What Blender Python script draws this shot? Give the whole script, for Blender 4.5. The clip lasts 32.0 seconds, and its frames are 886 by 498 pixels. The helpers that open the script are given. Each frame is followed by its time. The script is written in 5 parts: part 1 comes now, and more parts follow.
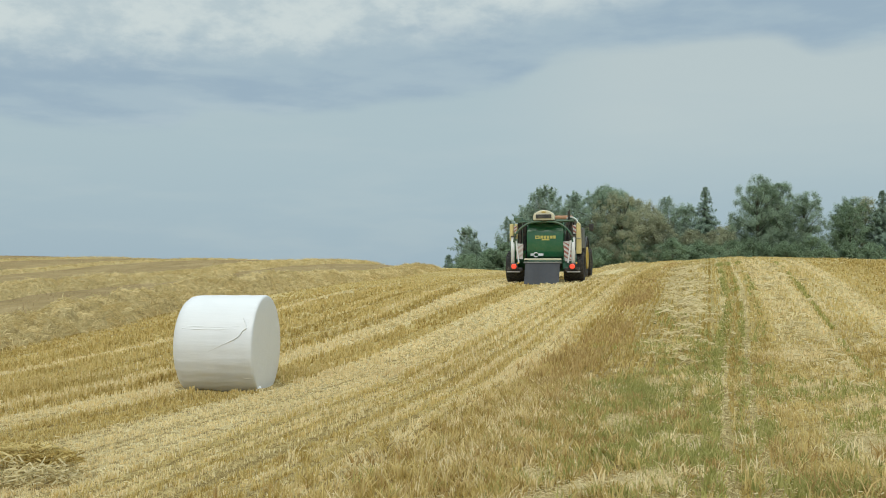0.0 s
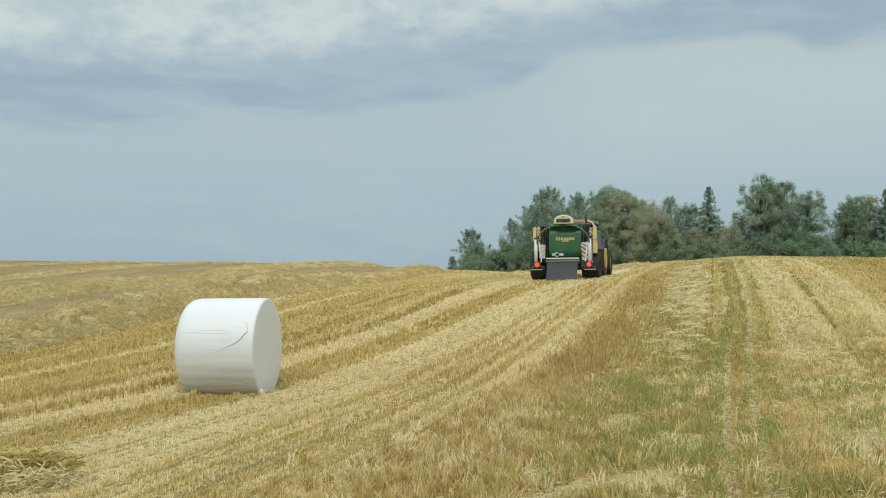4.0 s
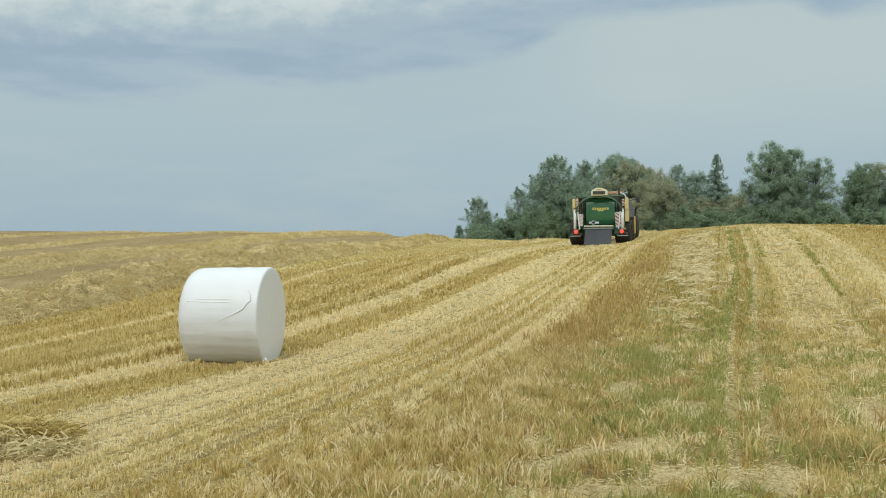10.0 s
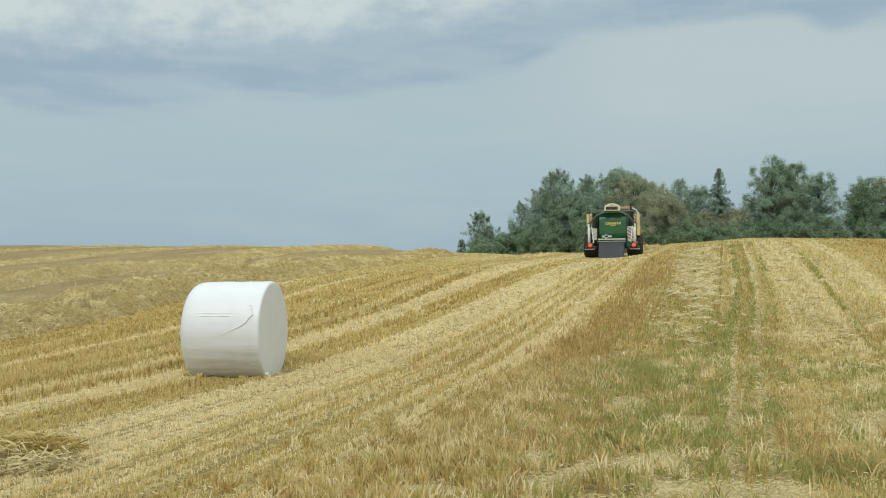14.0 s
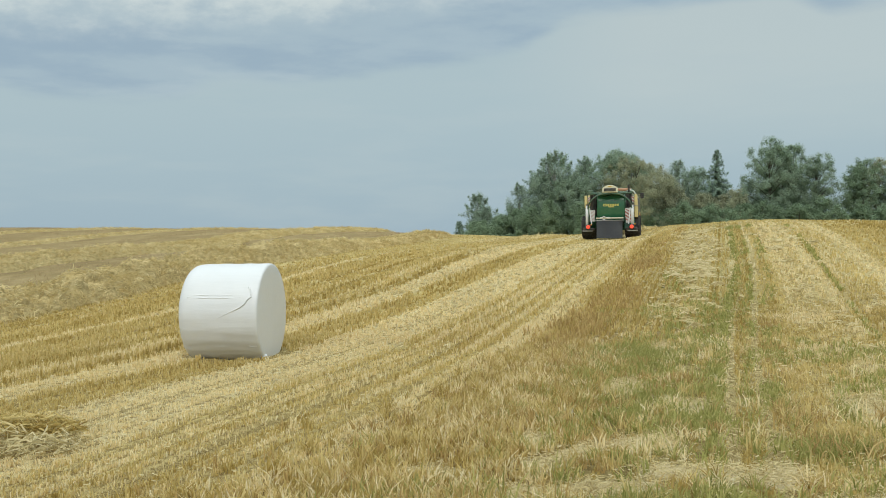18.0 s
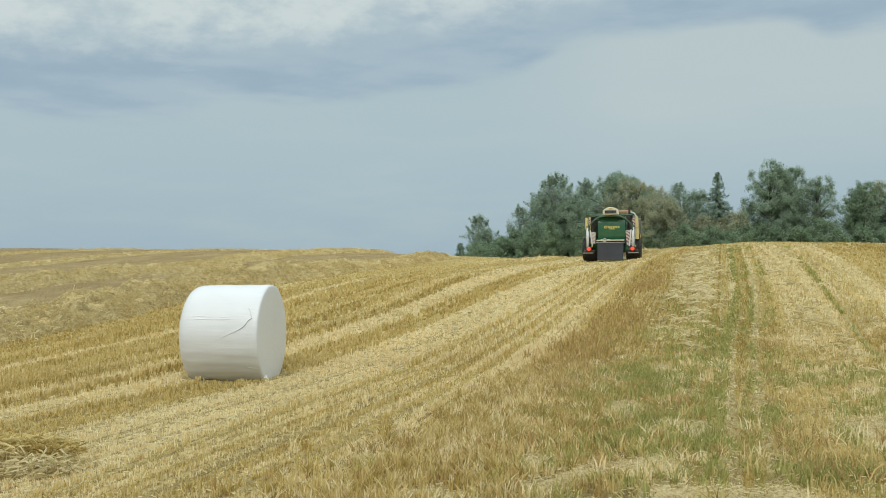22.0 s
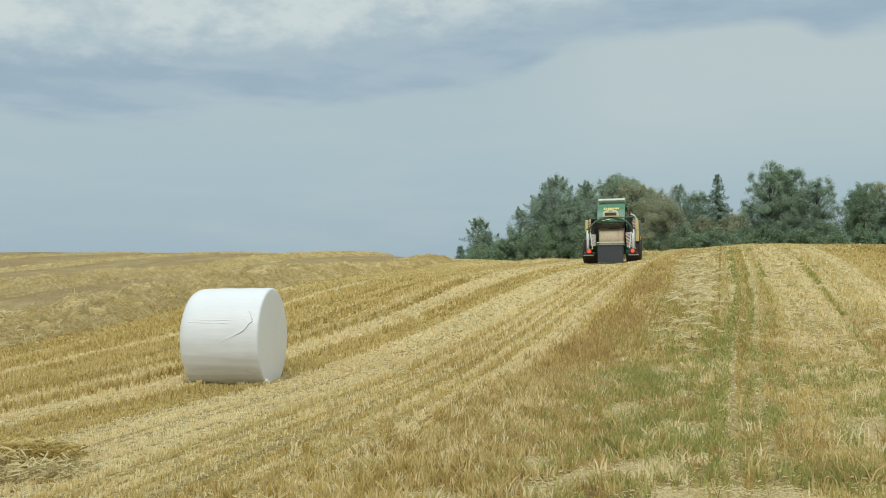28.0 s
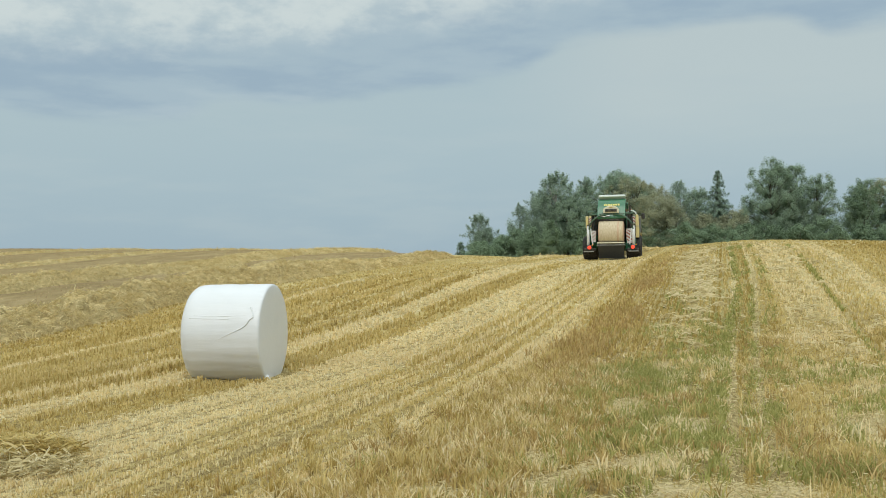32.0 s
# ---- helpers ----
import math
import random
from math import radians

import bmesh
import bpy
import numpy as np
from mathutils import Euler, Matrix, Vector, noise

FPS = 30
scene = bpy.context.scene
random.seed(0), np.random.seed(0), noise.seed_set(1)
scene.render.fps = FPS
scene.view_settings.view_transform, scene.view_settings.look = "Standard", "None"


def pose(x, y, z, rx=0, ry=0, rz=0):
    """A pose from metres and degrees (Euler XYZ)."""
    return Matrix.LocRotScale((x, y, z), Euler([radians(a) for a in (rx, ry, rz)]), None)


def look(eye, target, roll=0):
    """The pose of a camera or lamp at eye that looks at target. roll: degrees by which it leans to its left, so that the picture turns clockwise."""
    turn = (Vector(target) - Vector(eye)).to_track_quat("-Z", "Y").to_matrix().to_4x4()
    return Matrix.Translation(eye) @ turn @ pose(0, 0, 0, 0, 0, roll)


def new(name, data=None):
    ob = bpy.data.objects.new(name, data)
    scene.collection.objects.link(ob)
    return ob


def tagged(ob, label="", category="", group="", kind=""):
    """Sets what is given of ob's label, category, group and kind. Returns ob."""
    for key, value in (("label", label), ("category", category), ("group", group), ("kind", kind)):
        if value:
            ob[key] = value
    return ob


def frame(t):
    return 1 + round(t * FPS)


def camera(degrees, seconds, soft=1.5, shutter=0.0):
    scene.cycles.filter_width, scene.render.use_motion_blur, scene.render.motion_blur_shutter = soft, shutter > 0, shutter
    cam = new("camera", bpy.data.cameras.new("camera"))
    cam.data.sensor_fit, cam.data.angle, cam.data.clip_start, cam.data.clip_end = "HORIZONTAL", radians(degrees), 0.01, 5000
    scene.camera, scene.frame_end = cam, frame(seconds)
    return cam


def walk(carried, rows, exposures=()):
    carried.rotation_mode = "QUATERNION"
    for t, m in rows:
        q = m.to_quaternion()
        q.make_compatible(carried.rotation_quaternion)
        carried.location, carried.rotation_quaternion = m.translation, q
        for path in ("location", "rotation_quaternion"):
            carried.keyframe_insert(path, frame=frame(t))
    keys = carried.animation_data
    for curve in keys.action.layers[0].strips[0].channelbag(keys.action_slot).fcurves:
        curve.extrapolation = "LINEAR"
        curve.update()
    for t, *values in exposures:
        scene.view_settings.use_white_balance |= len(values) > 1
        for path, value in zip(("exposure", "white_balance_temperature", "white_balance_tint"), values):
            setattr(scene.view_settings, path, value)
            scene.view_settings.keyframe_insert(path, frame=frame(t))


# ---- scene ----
cam = camera(49.54, 32.0, soft=0.95)
WALK = [
    (0, pose(0.008, -0.006, 1.647, 90.992, 0.040, 0.023)),
    (0.5, pose(0.011, -0.007, 1.646, 91.454, 0.116, -0.037)),
    (1, pose(0.016, -0.008, 1.645, 91.382, 0.183, 0.048)),
    (1.5, pose(0.022, -0.007, 1.644, 91.236, 0.237, 0.080)),
    (2, pose(0.029, -0.005, 1.644, 91.296, 0.255, 0.106)),
    (2.5, pose(0.037, -0.004, 1.644, 91.476, 0.362, 0.162)),
    (3, pose(0.043, -0.002, 1.644, 91.286, 0.424, 0.198)),
    (3.5, pose(0.047, -0.000, 1.644, 91.039, 0.457, 0.229)),
    (5.5, pose(0.079, 0.009, 1.642, 91.400, 0.457, 0.417)),
    (6, pose(0.083, 0.013, 1.642, 91.055, 0.462, 0.456)),
    (6.5, pose(0.088, 0.017, 1.641, 90.584, 0.570, 0.451)),
    (7, pose(0.093, 0.020, 1.640, 90.496, 0.634, 0.482)),
    (7.5, pose(0.099, 0.023, 1.640, 90.832, 0.510, 0.493)),
    (8, pose(0.103, 0.027, 1.639, 90.581, 0.554, 0.564)),
    (8.5, pose(0.106, 0.033, 1.639, 90.192, 0.644, 0.595)),
    (9, pose(0.108, 0.039, 1.638, 89.786, 0.637, 0.634)),
    (9.5, pose(0.110, 0.045, 1.637, 89.542, 0.624, 0.644)),
    (10, pose(0.112, 0.048, 1.635, 89.254, 0.664, 0.702)),
    (10.5, pose(0.114, 0.051, 1.635, 89.076, 0.782, 0.747)),
    (11, pose(0.115, 0.052, 1.635, 89.193, 0.642, 0.810)),
    (11.5, pose(0.115, 0.051, 1.635, 89.435, 0.614, 0.794)),
    (12, pose(0.115, 0.049, 1.636, 89.677, 0.598, 0.817)),
    (12.5, pose(0.116, 0.048, 1.637, 89.662, 0.578, 0.819)),
    (13, pose(0.116, 0.047, 1.637, 89.539, 0.647, 0.820)),
    (13.5, pose(0.117, 0.047, 1.636, 89.823, 0.673, 0.847)),
    (14, pose(0.118, 0.047, 1.636, 90.099, 0.674, 0.851)),
    (14.5, pose(0.119, 0.047, 1.636, 89.998, 0.660, 0.863)),
    (16.5, pose(0.117, 0.045, 1.639, 89.804, 0.568, 0.708)),
    (17, pose(0.115, 0.046, 1.638, 89.881, 0.443, 0.674)),
    (17.5, pose(0.114, 0.049, 1.638, 89.180, 0.747, 0.716)),
    (18, pose(0.113, 0.052, 1.637, 89.011, 0.722, 0.719)),
    (18.5, pose(0.112, 0.051, 1.636, 89.534, 0.683, 0.727)),
    (19, pose(0.111, 0.047, 1.635, 89.819, 0.710, 0.719)),
    (19.5, pose(0.110, 0.042, 1.635, 89.978, 0.714, 0.717)),
    (20, pose(0.110, 0.038, 1.636, 90.252, 0.663, 0.730)),
    (20.5, pose(0.111, 0.037, 1.637, 90.354, 0.624, 0.739)),
    (21, pose(0.113, 0.037, 1.638, 90.273, 0.575, 0.748)),
    (21.5, pose(0.115, 0.037, 1.638, 90.277, 0.575, 0.772)),
    (22, pose(0.117, 0.037, 1.638, 90.305, 0.598, 0.771)),
    (22.5, pose(0.116, 0.036, 1.637, 90.106, 0.664, 0.763)),
    (23, pose(0.114, 0.035, 1.637, 90.264, 0.716, 0.758)),
    (23.5, pose(0.112, 0.032, 1.636, 90.660, 0.685, 0.769)),
    (24, pose(0.113, 0.029, 1.636, 90.973, 0.656, 0.778)),
    (24.5, pose(0.115, 0.027, 1.636, 90.934, 0.719, 0.772)),
    (25, pose(0.117, 0.027, 1.637, 90.924, 0.742, 0.789)),
    (25.5, pose(0.118, 0.028, 1.637, 90.527, 0.781, 0.801)),
    (27.5, pose(0.116, 0.031, 1.640, 90.538, 0.728, 0.792)),
    (28, pose(0.114, 0.030, 1.638, 90.467, 0.764, 0.781)),
    (28.5, pose(0.112, 0.028, 1.636, 90.245, 0.772, 0.775)),
    (29, pose(0.110, 0.027, 1.635, 90.210, 0.798, 0.758)),
    (29.5, pose(0.110, 0.027, 1.635, 90.451, 0.746, 0.754)),
    (30, pose(0.111, 0.027, 1.635, 90.578, 0.741, 0.777)),
    (30.5, pose(0.111, 0.027, 1.634, 90.665, 0.777, 0.756)),
    (31, pose(0.109, 0.027, 1.633, 90.401, 0.755, 0.756)),
    (31.5, pose(0.107, 0.029, 1.633, 90.122, 0.803, 0.761)),
    (32, pose(0.105, 0.030, 1.633, 90.248, 0.768, 0.788)),
]
walk(cam, WALK)

# ---- light: a bright overcast sky and a veiled, very soft sun ----
SUN_EL, SUN_AZ = 50.0, 188.0


def world_sky():
    w = bpy.data.worlds.new("sky")
    scene.world = w
    w.use_nodes = True
    nt = w.node_tree
    nt.nodes.clear()
    N, L = nt.nodes.new, nt.links.new

    def val(x, sock):
        if isinstance(x, (int, float)):
            sock.default_value = x
        else:
            L(x, sock)

    def m(op, a, b=0.0, c=None, clamp=False):
        n = N("ShaderNodeMath")
        n.operation, n.use_clamp = op, clamp
        val(a, n.inputs[0])
        val(b, n.inputs[1])
        if c is not None:
            val(c, n.inputs[2])
        return n.outputs[0]

    def smooth(x, lo, hi):
        n = N("ShaderNodeMapRange")
        n.interpolation_type = "SMOOTHSTEP"
        val(x, n.inputs[0])
        val(lo, n.inputs[1])
        val(hi, n.inputs[2])
        return n.outputs[0]

    def mixc(f, a, b):
        n = N("ShaderNodeMix")
        n.data_type = "RGBA"
        val(f, n.inputs[0])
        for x, s in ((a, n.inputs[6]), (b, n.inputs[7])):
            if isinstance(x, tuple):
                s.default_value = (*x, 1)
            else:
                L(x, s)
        return n.outputs[2]

    tc = N("ShaderNodeTexCoord")
    sep = N("ShaderNodeSeparateXYZ")
    L(tc.outputs["Generated"], sep.inputs[0])
    x, y, z = sep.outputs
    az = m("MULTIPLY", m("ARCTAN2", x, y), 57.29578)          # degrees to the right of north
    flat = m("SQRT", m("ADD", m("MULTIPLY", x, x), m("MULTIPLY", y, y)))
    el = m("MULTIPLY", m("ARCTAN2", z, flat), 57.29578)       # degrees of height

    def noise_at(sx, sy, detail, seed, rough=0.55):
        c = N("ShaderNodeCombineXYZ")
        L(m("MULTIPLY", az, sx), c.inputs[0])
        L(m("MULTIPLY", el, sy), c.inputs[1])
        c.inputs[2].default_value = seed
        n = N("ShaderNodeTexNoise")
        L(c.outputs[0], n.inputs["Vector"])
        n.inputs["Scale"].default_value = 1.0
        n.inputs["Detail"].default_value = detail
        n.inputs["Roughness"].default_value = rough
        return n.outputs["Fac"]

    broad = noise_at(0.10, 0.34, 4, 3.1)
    fine = noise_at(0.16, 0.62, 6, 7.7, 0.55)
    puff = noise_at(0.30, 0.55, 7, 21.4, 0.6)
    wisp = noise_at(0.10, 0.55, 5, 11.3)

    def against_azimuth(stops):
        """Degrees of height, given at a few azimuths."""
        r = N("ShaderNodeValToRGB")
        r.color_ramp.interpolation = "CARDINAL"
        e = r.color_ramp.elements
        while len(e) < len(stops):
            e.new(0.5)
        for k, (a, h) in zip(e, stops):
            k.position, k.color = (a + 30) / 60, (h / 20, h / 20, h / 20, 1)
        L(m("DIVIDE", m("ADD", az, 30.0), 60.0), r.inputs[0])
        return m("MULTIPLY", r.outputs[0], 20.0)

    # lower and upper edge of the grey cloud deck
    low = against_azimuth(((-27, 8.3), (-22.5, 7.7), (-16, 7.7), (-14, 8.7), (-9.5, 8.7), (-4.5, 9.4), (0.6, 10.0), (4, 10.5), (6.5, 12.0), (13, 12.4), (18, 12.8), (20, 12.4), (21.3, 11.8), (26, 12.0)))
    high = against_azimuth(((-27, 11.6), (-16, 12.0), (-7.5, 12.7), (-4.5, 13.6), (4, 14.7), (10.7, 15.6), (26, 18.0)))
    low = m("ADD", low, m("MULTIPLY", m("SUBTRACT", fine, 0.5), 1.1))
    above = m("SUBTRACT", el, low)
    deck = smooth(above, -0.35, 0.75)
    # the deck thins upwards into brighter, puffy cloud
    thin = smooth(m("ADD", m("SUBTRACT", el, high), m("ADD", m("MULTIPLY", m("SUBTRACT", broad, 0.5), 3.0), m("MULTIPLY", m("SUBTRACT", puff, 0.5), 2.6))), -1.3, 1.5)
    haze = smooth(el, -1.0, 9.0)
    clear = mixc(haze, (0.352, 0.472, 0.548), (0.424, 0.538, 0.575))
    pale = m("MULTIPLY", smooth(az, 1.0, 12.0), smooth(m("SUBTRACT", el, m("MULTIPLY", wisp, 4.0)), 1.0, 8.0))
    clear = mixc(m("MULTIPLY", pale, 0.85), clear, (0.505, 0.590, 0.598))
    clear = mixc(m("MULTIPLY", smooth(wisp, 0.46, 0.70), 0.30), clear, (0.470, 0.565, 0.590))
    # darkest along its foot on the far side, streaked lighter where it breaks
    rift = m("MULTIPLY", smooth(wisp, 0.50, 0.66), smooth(az, 2.0, -8.0))
    grey = mixc(smooth(fine, 0.36, 0.66), (0.330, 0.442, 0.530), (0.392, 0.504, 0.568))
    grey = mixc(m("MULTIPLY", rift, 0.6), grey, (0.452, 0.556, 0.602))
    light = mixc(smooth(puff, 0.36, 0.64), (0.480, 0.580, 0.612), (0.615, 0.695, 0.690))
    cloud = mixc(thin, grey, light)
    sky = mixc(deck, clear, cloud)
    # the sky itself, behind the cloud, and the brighter overcast towards the zenith
    nish = N("ShaderNodeTexSky")
    nish.sky_type, nish.sun_disc = "NISHITA", False
    nish.sun_elevation, nish.sun_rotation = radians(SUN_EL), radians(SUN_AZ)
    ns = N("ShaderNodeMix")
    ns.data_type, ns.blend_type = "RGBA", "MULTIPLY"
    ns.inputs[0].default_value = 1.0
    L(nish.outputs[0], ns.inputs[6])
    ns.inputs[7].default_value = (0.08, 0.08, 0.08, 1)
    sky = mixc(0.94, ns.outputs[2], sky)
    bg = N("ShaderNodeBackground")
    L(sky, bg.inputs[0])
    L(m("ADD", 1.0, m("MULTIPLY", smooth(el, 18.0, 60.0), 1.15)), bg.inputs[1])
    out = N("ShaderNodeOutputWorld")
    L(bg.outputs[0], out.inputs[0])


world_sky()
sun = new("sun", bpy.data.lights.new("sun", "SUN"))
sun.data.energy, sun.data.angle, sun.data.color = 1.22, radians(48), (1.0, 0.965, 0.91)
_e, _a = radians(SUN_EL), radians(SUN_AZ)
sun.matrix_world = look((60 * math.sin(_a) * math.cos(_e), 60 * math.cos(_a) * math.cos(_e), 60 * math.sin(_e)), (0, 0, 0))
scene.view_settings.exposure = 0.0


# ---- materials ----
def nodes_of(name):
    mt = bpy.data.materials.new(name)
    mt.use_nodes = True
    return mt, mt.node_tree, mt.node_tree.nodes["Principled BSDF"]


def ramp(nt, fac, cols):
    r = nt.nodes.new("ShaderNodeValToRGB")
    e = r.color_ramp.elements
    while len(e) < len(cols):
        e.new(0.5)
    for k, (p, c) in zip(e, cols):
        k.position, k.color = p, (*c, 1)
    nt.links.new(fac, r.inputs[0])
    return r.outputs[0]


def tex(nt, scale, detail=4, rough=0.55, vec=None, stretch=None):
    n = nt.nodes.new("ShaderNodeTexNoise")
    n.inputs["Scale"].default_value, n.inputs["Detail"].default_value, n.inputs["Roughness"].default_value = scale, detail, rough
    if vec is None:
        vec = nt.nodes.new("ShaderNodeTexCoord").outputs["Object"]
    if stretch:
        mp = nt.nodes.new("ShaderNodeMapping")
        mp.inputs["Scale"].default_value = stretch
        nt.links.new(vec, mp.inputs[0])
        vec = mp.outputs[0]
    nt.links.new(vec, n.inputs["Vector"])
    return n.outputs["Fac"]


def bump(nt, b, height, strength, dist=0.01):
    n = nt.nodes.new("ShaderNodeBump")
    n.inputs["Strength"].default_value, n.inputs["Distance"].default_value = strength, dist
    nt.links.new(height, n.inputs["Height"])
    nt.links.new(n.outputs[0], b.inputs["Normal"])


def mix_rgb(nt, fac, a, b, blend="MIX"):
    n = nt.nodes.new("ShaderNodeMix")
    n.data_type, n.blend_type = "RGBA", blend
    for x, s in ((fac, n.inputs[0]), (a, n.inputs[6]), (b, n.inputs[7])):
        if isinstance(x, float):
            s.default_value = x
        elif isinstance(x, tuple):
            s.default_value = (*x, 1)
        else:
            nt.links.new(x, s)
    return n.outputs[2]


def paint(name, col, rough=0.45, metal=0.0, dust=0.25, dust_col=(0.42, 0.34, 0.22), scale=3.0, coat=0.0):
    """Painted or moulded surface with dust blown on it and a fine unevenness."""
    mt, nt, b = nodes_of(name)
    c = mix_rgb(nt, tex(nt, scale, 3), col, tuple(0.75 * v for v in col))
    dirt = ramp(nt, tex(nt, scale * 2.3, 6, 0.65), ((0.42, (0, 0, 0)), (0.75, (dust,) * 3)))
    c = mix_rgb(nt, dirt, c, dust_col)
    nt.links.new(c, b.inputs["Base Color"])
    b.inputs["Roughness"].default_value, b.inputs["Metallic"].default_value = rough, metal
    b.inputs["Coat Weight"].default_value = coat
    bump(nt, b, tex(nt, 60, 2), 0.08, 0.003)
    return mt


def glow(name, col, strength):
    mt, nt, b = nodes_of(name)
    b.inputs["Base Color"].default_value = (*col, 1)
    b.inputs["Emission Color"].default_value = (*col, 1)
    b.inputs["Emission Strength"].default_value = strength
    b.inputs["Roughness"].default_value = 0.25
    return mt


def blades(name, cols, rough=0.7, trans=0.25):
    """Straw, weeds or leaves: each piece its own tone, with light coming through."""
    mt, nt, b = nodes_of(name)
    g = nt.nodes.new("ShaderNodeNewGeometry")
    c = ramp(nt, g.outputs["Random Per Island"], cols)
    n = tex(nt, 0.45, 4, 0.6, g.outputs["Position"])
    c = mix_rgb(nt, ramp(nt, n, ((0.35, (0, 0, 0)), (0.75, (0.30,) * 3))), c, tuple(0.8 * v for v in cols[0][1]))
    nt.links.new(c, b.inputs["Base Color"])
    b.inputs["Roughness"].default_value = rough
    b.inputs["Specular IOR Level"].default_value = 0.10
    t = nt.nodes.new("ShaderNodeBsdfTranslucent")
    nt.links.new(c, t.inputs[0])
    ms = nt.nodes.new("ShaderNodeMixShader")
    ms.inputs[0].default_value = trans
    nt.links.new(b.outputs[0], ms.inputs[1])
    nt.links.new(t.outputs[0], ms.inputs[2])
    nt.links.new(ms.outputs[0], nt.nodes["Material Output"].inputs[0])
    return mt


BEAR = radians(15.5)          # bearing of the rows
SB, CB = math.sin(BEAR), math.cos(BEAR)


def ground_material():
    mt, nt, b = nodes_of("stubble_ground")
    g = nt.nodes.new("ShaderNodeNewGeometry")
    mp = nt.nodes.new("ShaderNodeMapping")
    mp.vector_type = "POINT"
    mp.inputs["Rotation"].default_value = (0, 0, BEAR)
    nt.links.new(g.outputs["Position"], mp.inputs[0])
    rowv = mp.outputs[0]                                   # x across the rows, y along them
    sp = nt.nodes.new("ShaderNodeSeparateXYZ")
    nt.links.new(rowv, sp.inputs[0])
    wob = tex(nt, 1.0, 3, 0.5, rowv, (0.25, 0.08, 0.1))

    def mth(op, a, c):
        n = nt.nodes.new("ShaderNodeMath")
        n.operation = op
        for x, s in ((a, n.inputs[0]), (c, n.inputs[1])):
            if isinstance(x, float):
                s.default_value = x
            else:
                nt.links.new(x, s)
        return n.outputs[0]

    u = mth("ADD", sp.outputs[0], mth("MULTIPLY", mth("SUBTRACT", wob, 0.5), 0.25))
    far = nt.nodes.new("ShaderNodeMapRange")
    far.interpolation_type = "SMOOTHSTEP"
    far.inputs[1].default_value, far.inputs[2].default_value = 10.0, 26.0
    nt.links.new(sp.outputs[1], far.inputs[0])
    s = far.outputs[0]

    def span(x, lo, hi, a=0.0, c=1.0):
        n = nt.nodes.new("ShaderNodeMapRange")
        for q, k in ((x, 0), (lo, 1), (hi, 2), (a, 3), (c, 4)):
            if isinstance(q, float):
                n.inputs[k].default_value = q
            else:
                nt.links.new(q, n.inputs[k])
        return n.outputs[0]

    t = span(u, mth("ADD", 0.17, mth("MULTIPLY", s, 0.14)), mth("ADD", 0.46, mth("MULTIPLY", s, 0.33)))     # the wheel marks spread uphill
    sh = mth("ADD", mth("SUBTRACT", 0.08, mth("MULTIPLY", s, 0.14)), mth("MULTIPLY", t, mth("SUBTRACT", 0.11, mth("MULTIPLY", s, 0.19))))
    sh = mth("MULTIPLY", mth("MULTIPLY", sh, span(u, 1.1, 1.9, 1.0, 0.0)), mth("GREATER_THAN", u, -1.4))
    bend = mth("MULTIPLY", span(sp.outputs[1], 24.0, 40.0, 0.0, 1.4), span(u, -6.6, -9.0))
    u = mth("ADD", mth("ADD", u, sh), bend)
    pale, gold, dark, weed, green = (0.70, 0.59, 0.35), (0.56, 0.43, 0.17), (0.34, 0.25, 0.095), (0.40, 0.295, 0.135), (0.37, 0.325, 0.135)
    bands = ((-26, (0.285, 0.232, 0.145)), (-22.6, (0.285, 0.232, 0.145)), (-21.8, pale), (-20, pale), (-19, (0.48, 0.345, 0.12)), (-17.2, gold), (-13.8, gold), (-13.5, pale), (-12.9, pale), (-12.6, gold), (-10.0, gold), (-9.8, dark), (-9.5, gold), (-8.2, gold), (-8.0, dark), (-7.75, pale), (-7.2, pale),
             (-6.98, pale), (-6.85, gold), (-6.5, gold), (-6.36, dark), (-6.25, gold), (-6.0, gold), (-5.86, pale), (-4.75, pale), (-4.5, gold), (-3.2, gold), (-2.7, (0.50, 0.37, 0.16)), (-2.2, weed), (-1.6, weed), (-1.35, (0.34, 0.27, 0.12)), (-0.4, green), (0.16, green), (0.25, pale), (0.37, green), (0.55, green), (0.65, pale), (0.78, green), (1.1, gold), (2.0, (0.61, 0.50, 0.26)), (3.2, (0.61, 0.50, 0.26)), (3.6, (0.47, 0.355, 0.135)))
    norm = mth("DIVIDE", mth("ADD", u, 27.0), 34.0)
    c1 = ramp(nt, norm, tuple(((p + 27) / 34, c) for p, c in bands[:17]))
    c2 = ramp(nt, norm, tuple(((p + 27) / 34, c) for p, c in bands[17:]))
    col = mix_rgb(nt, mth("GREATER_THAN", u, -7.15), c1, c2)
    streak = tex(nt, 1.0, 5, 0.62, rowv, (3.2, 0.07, 1))
    col = mix_rgb(nt, ramp(nt, streak, ((0.42, (0.7,) * 3), (0.56, (0, 0, 0)))), col, dark)
    patch = tex(nt, 1.0, 4, 0.6, rowv, (0.35, 0.12, 1))
    col = mix_rgb(nt, ramp(nt, patch, ((0.5, (0, 0, 0)), (0.7, (0.5,) * 3))), col, (0.78, 0.66, 0.38))
    for period, shift, hi, lo0, lo1 in ((0.31, 0.0, 0.62, -4.65, -2.75), (0.66, 0.2, 0.74, -19.0, -8.0)):      # open furrows, the shade in their dips painted as dark stripes
        wave = mth("COSINE", mth("MULTIPLY", mth("ADD", sp.outputs[0], shift), 2 * math.pi / period), 0.0)
        wave = mth("MULTIPLY", span(wave, hi, 1.0), mth("MULTIPLY", mth("GREATER_THAN", sp.outputs[0], lo0), mth("LESS_THAN", sp.outputs[0], lo1)))
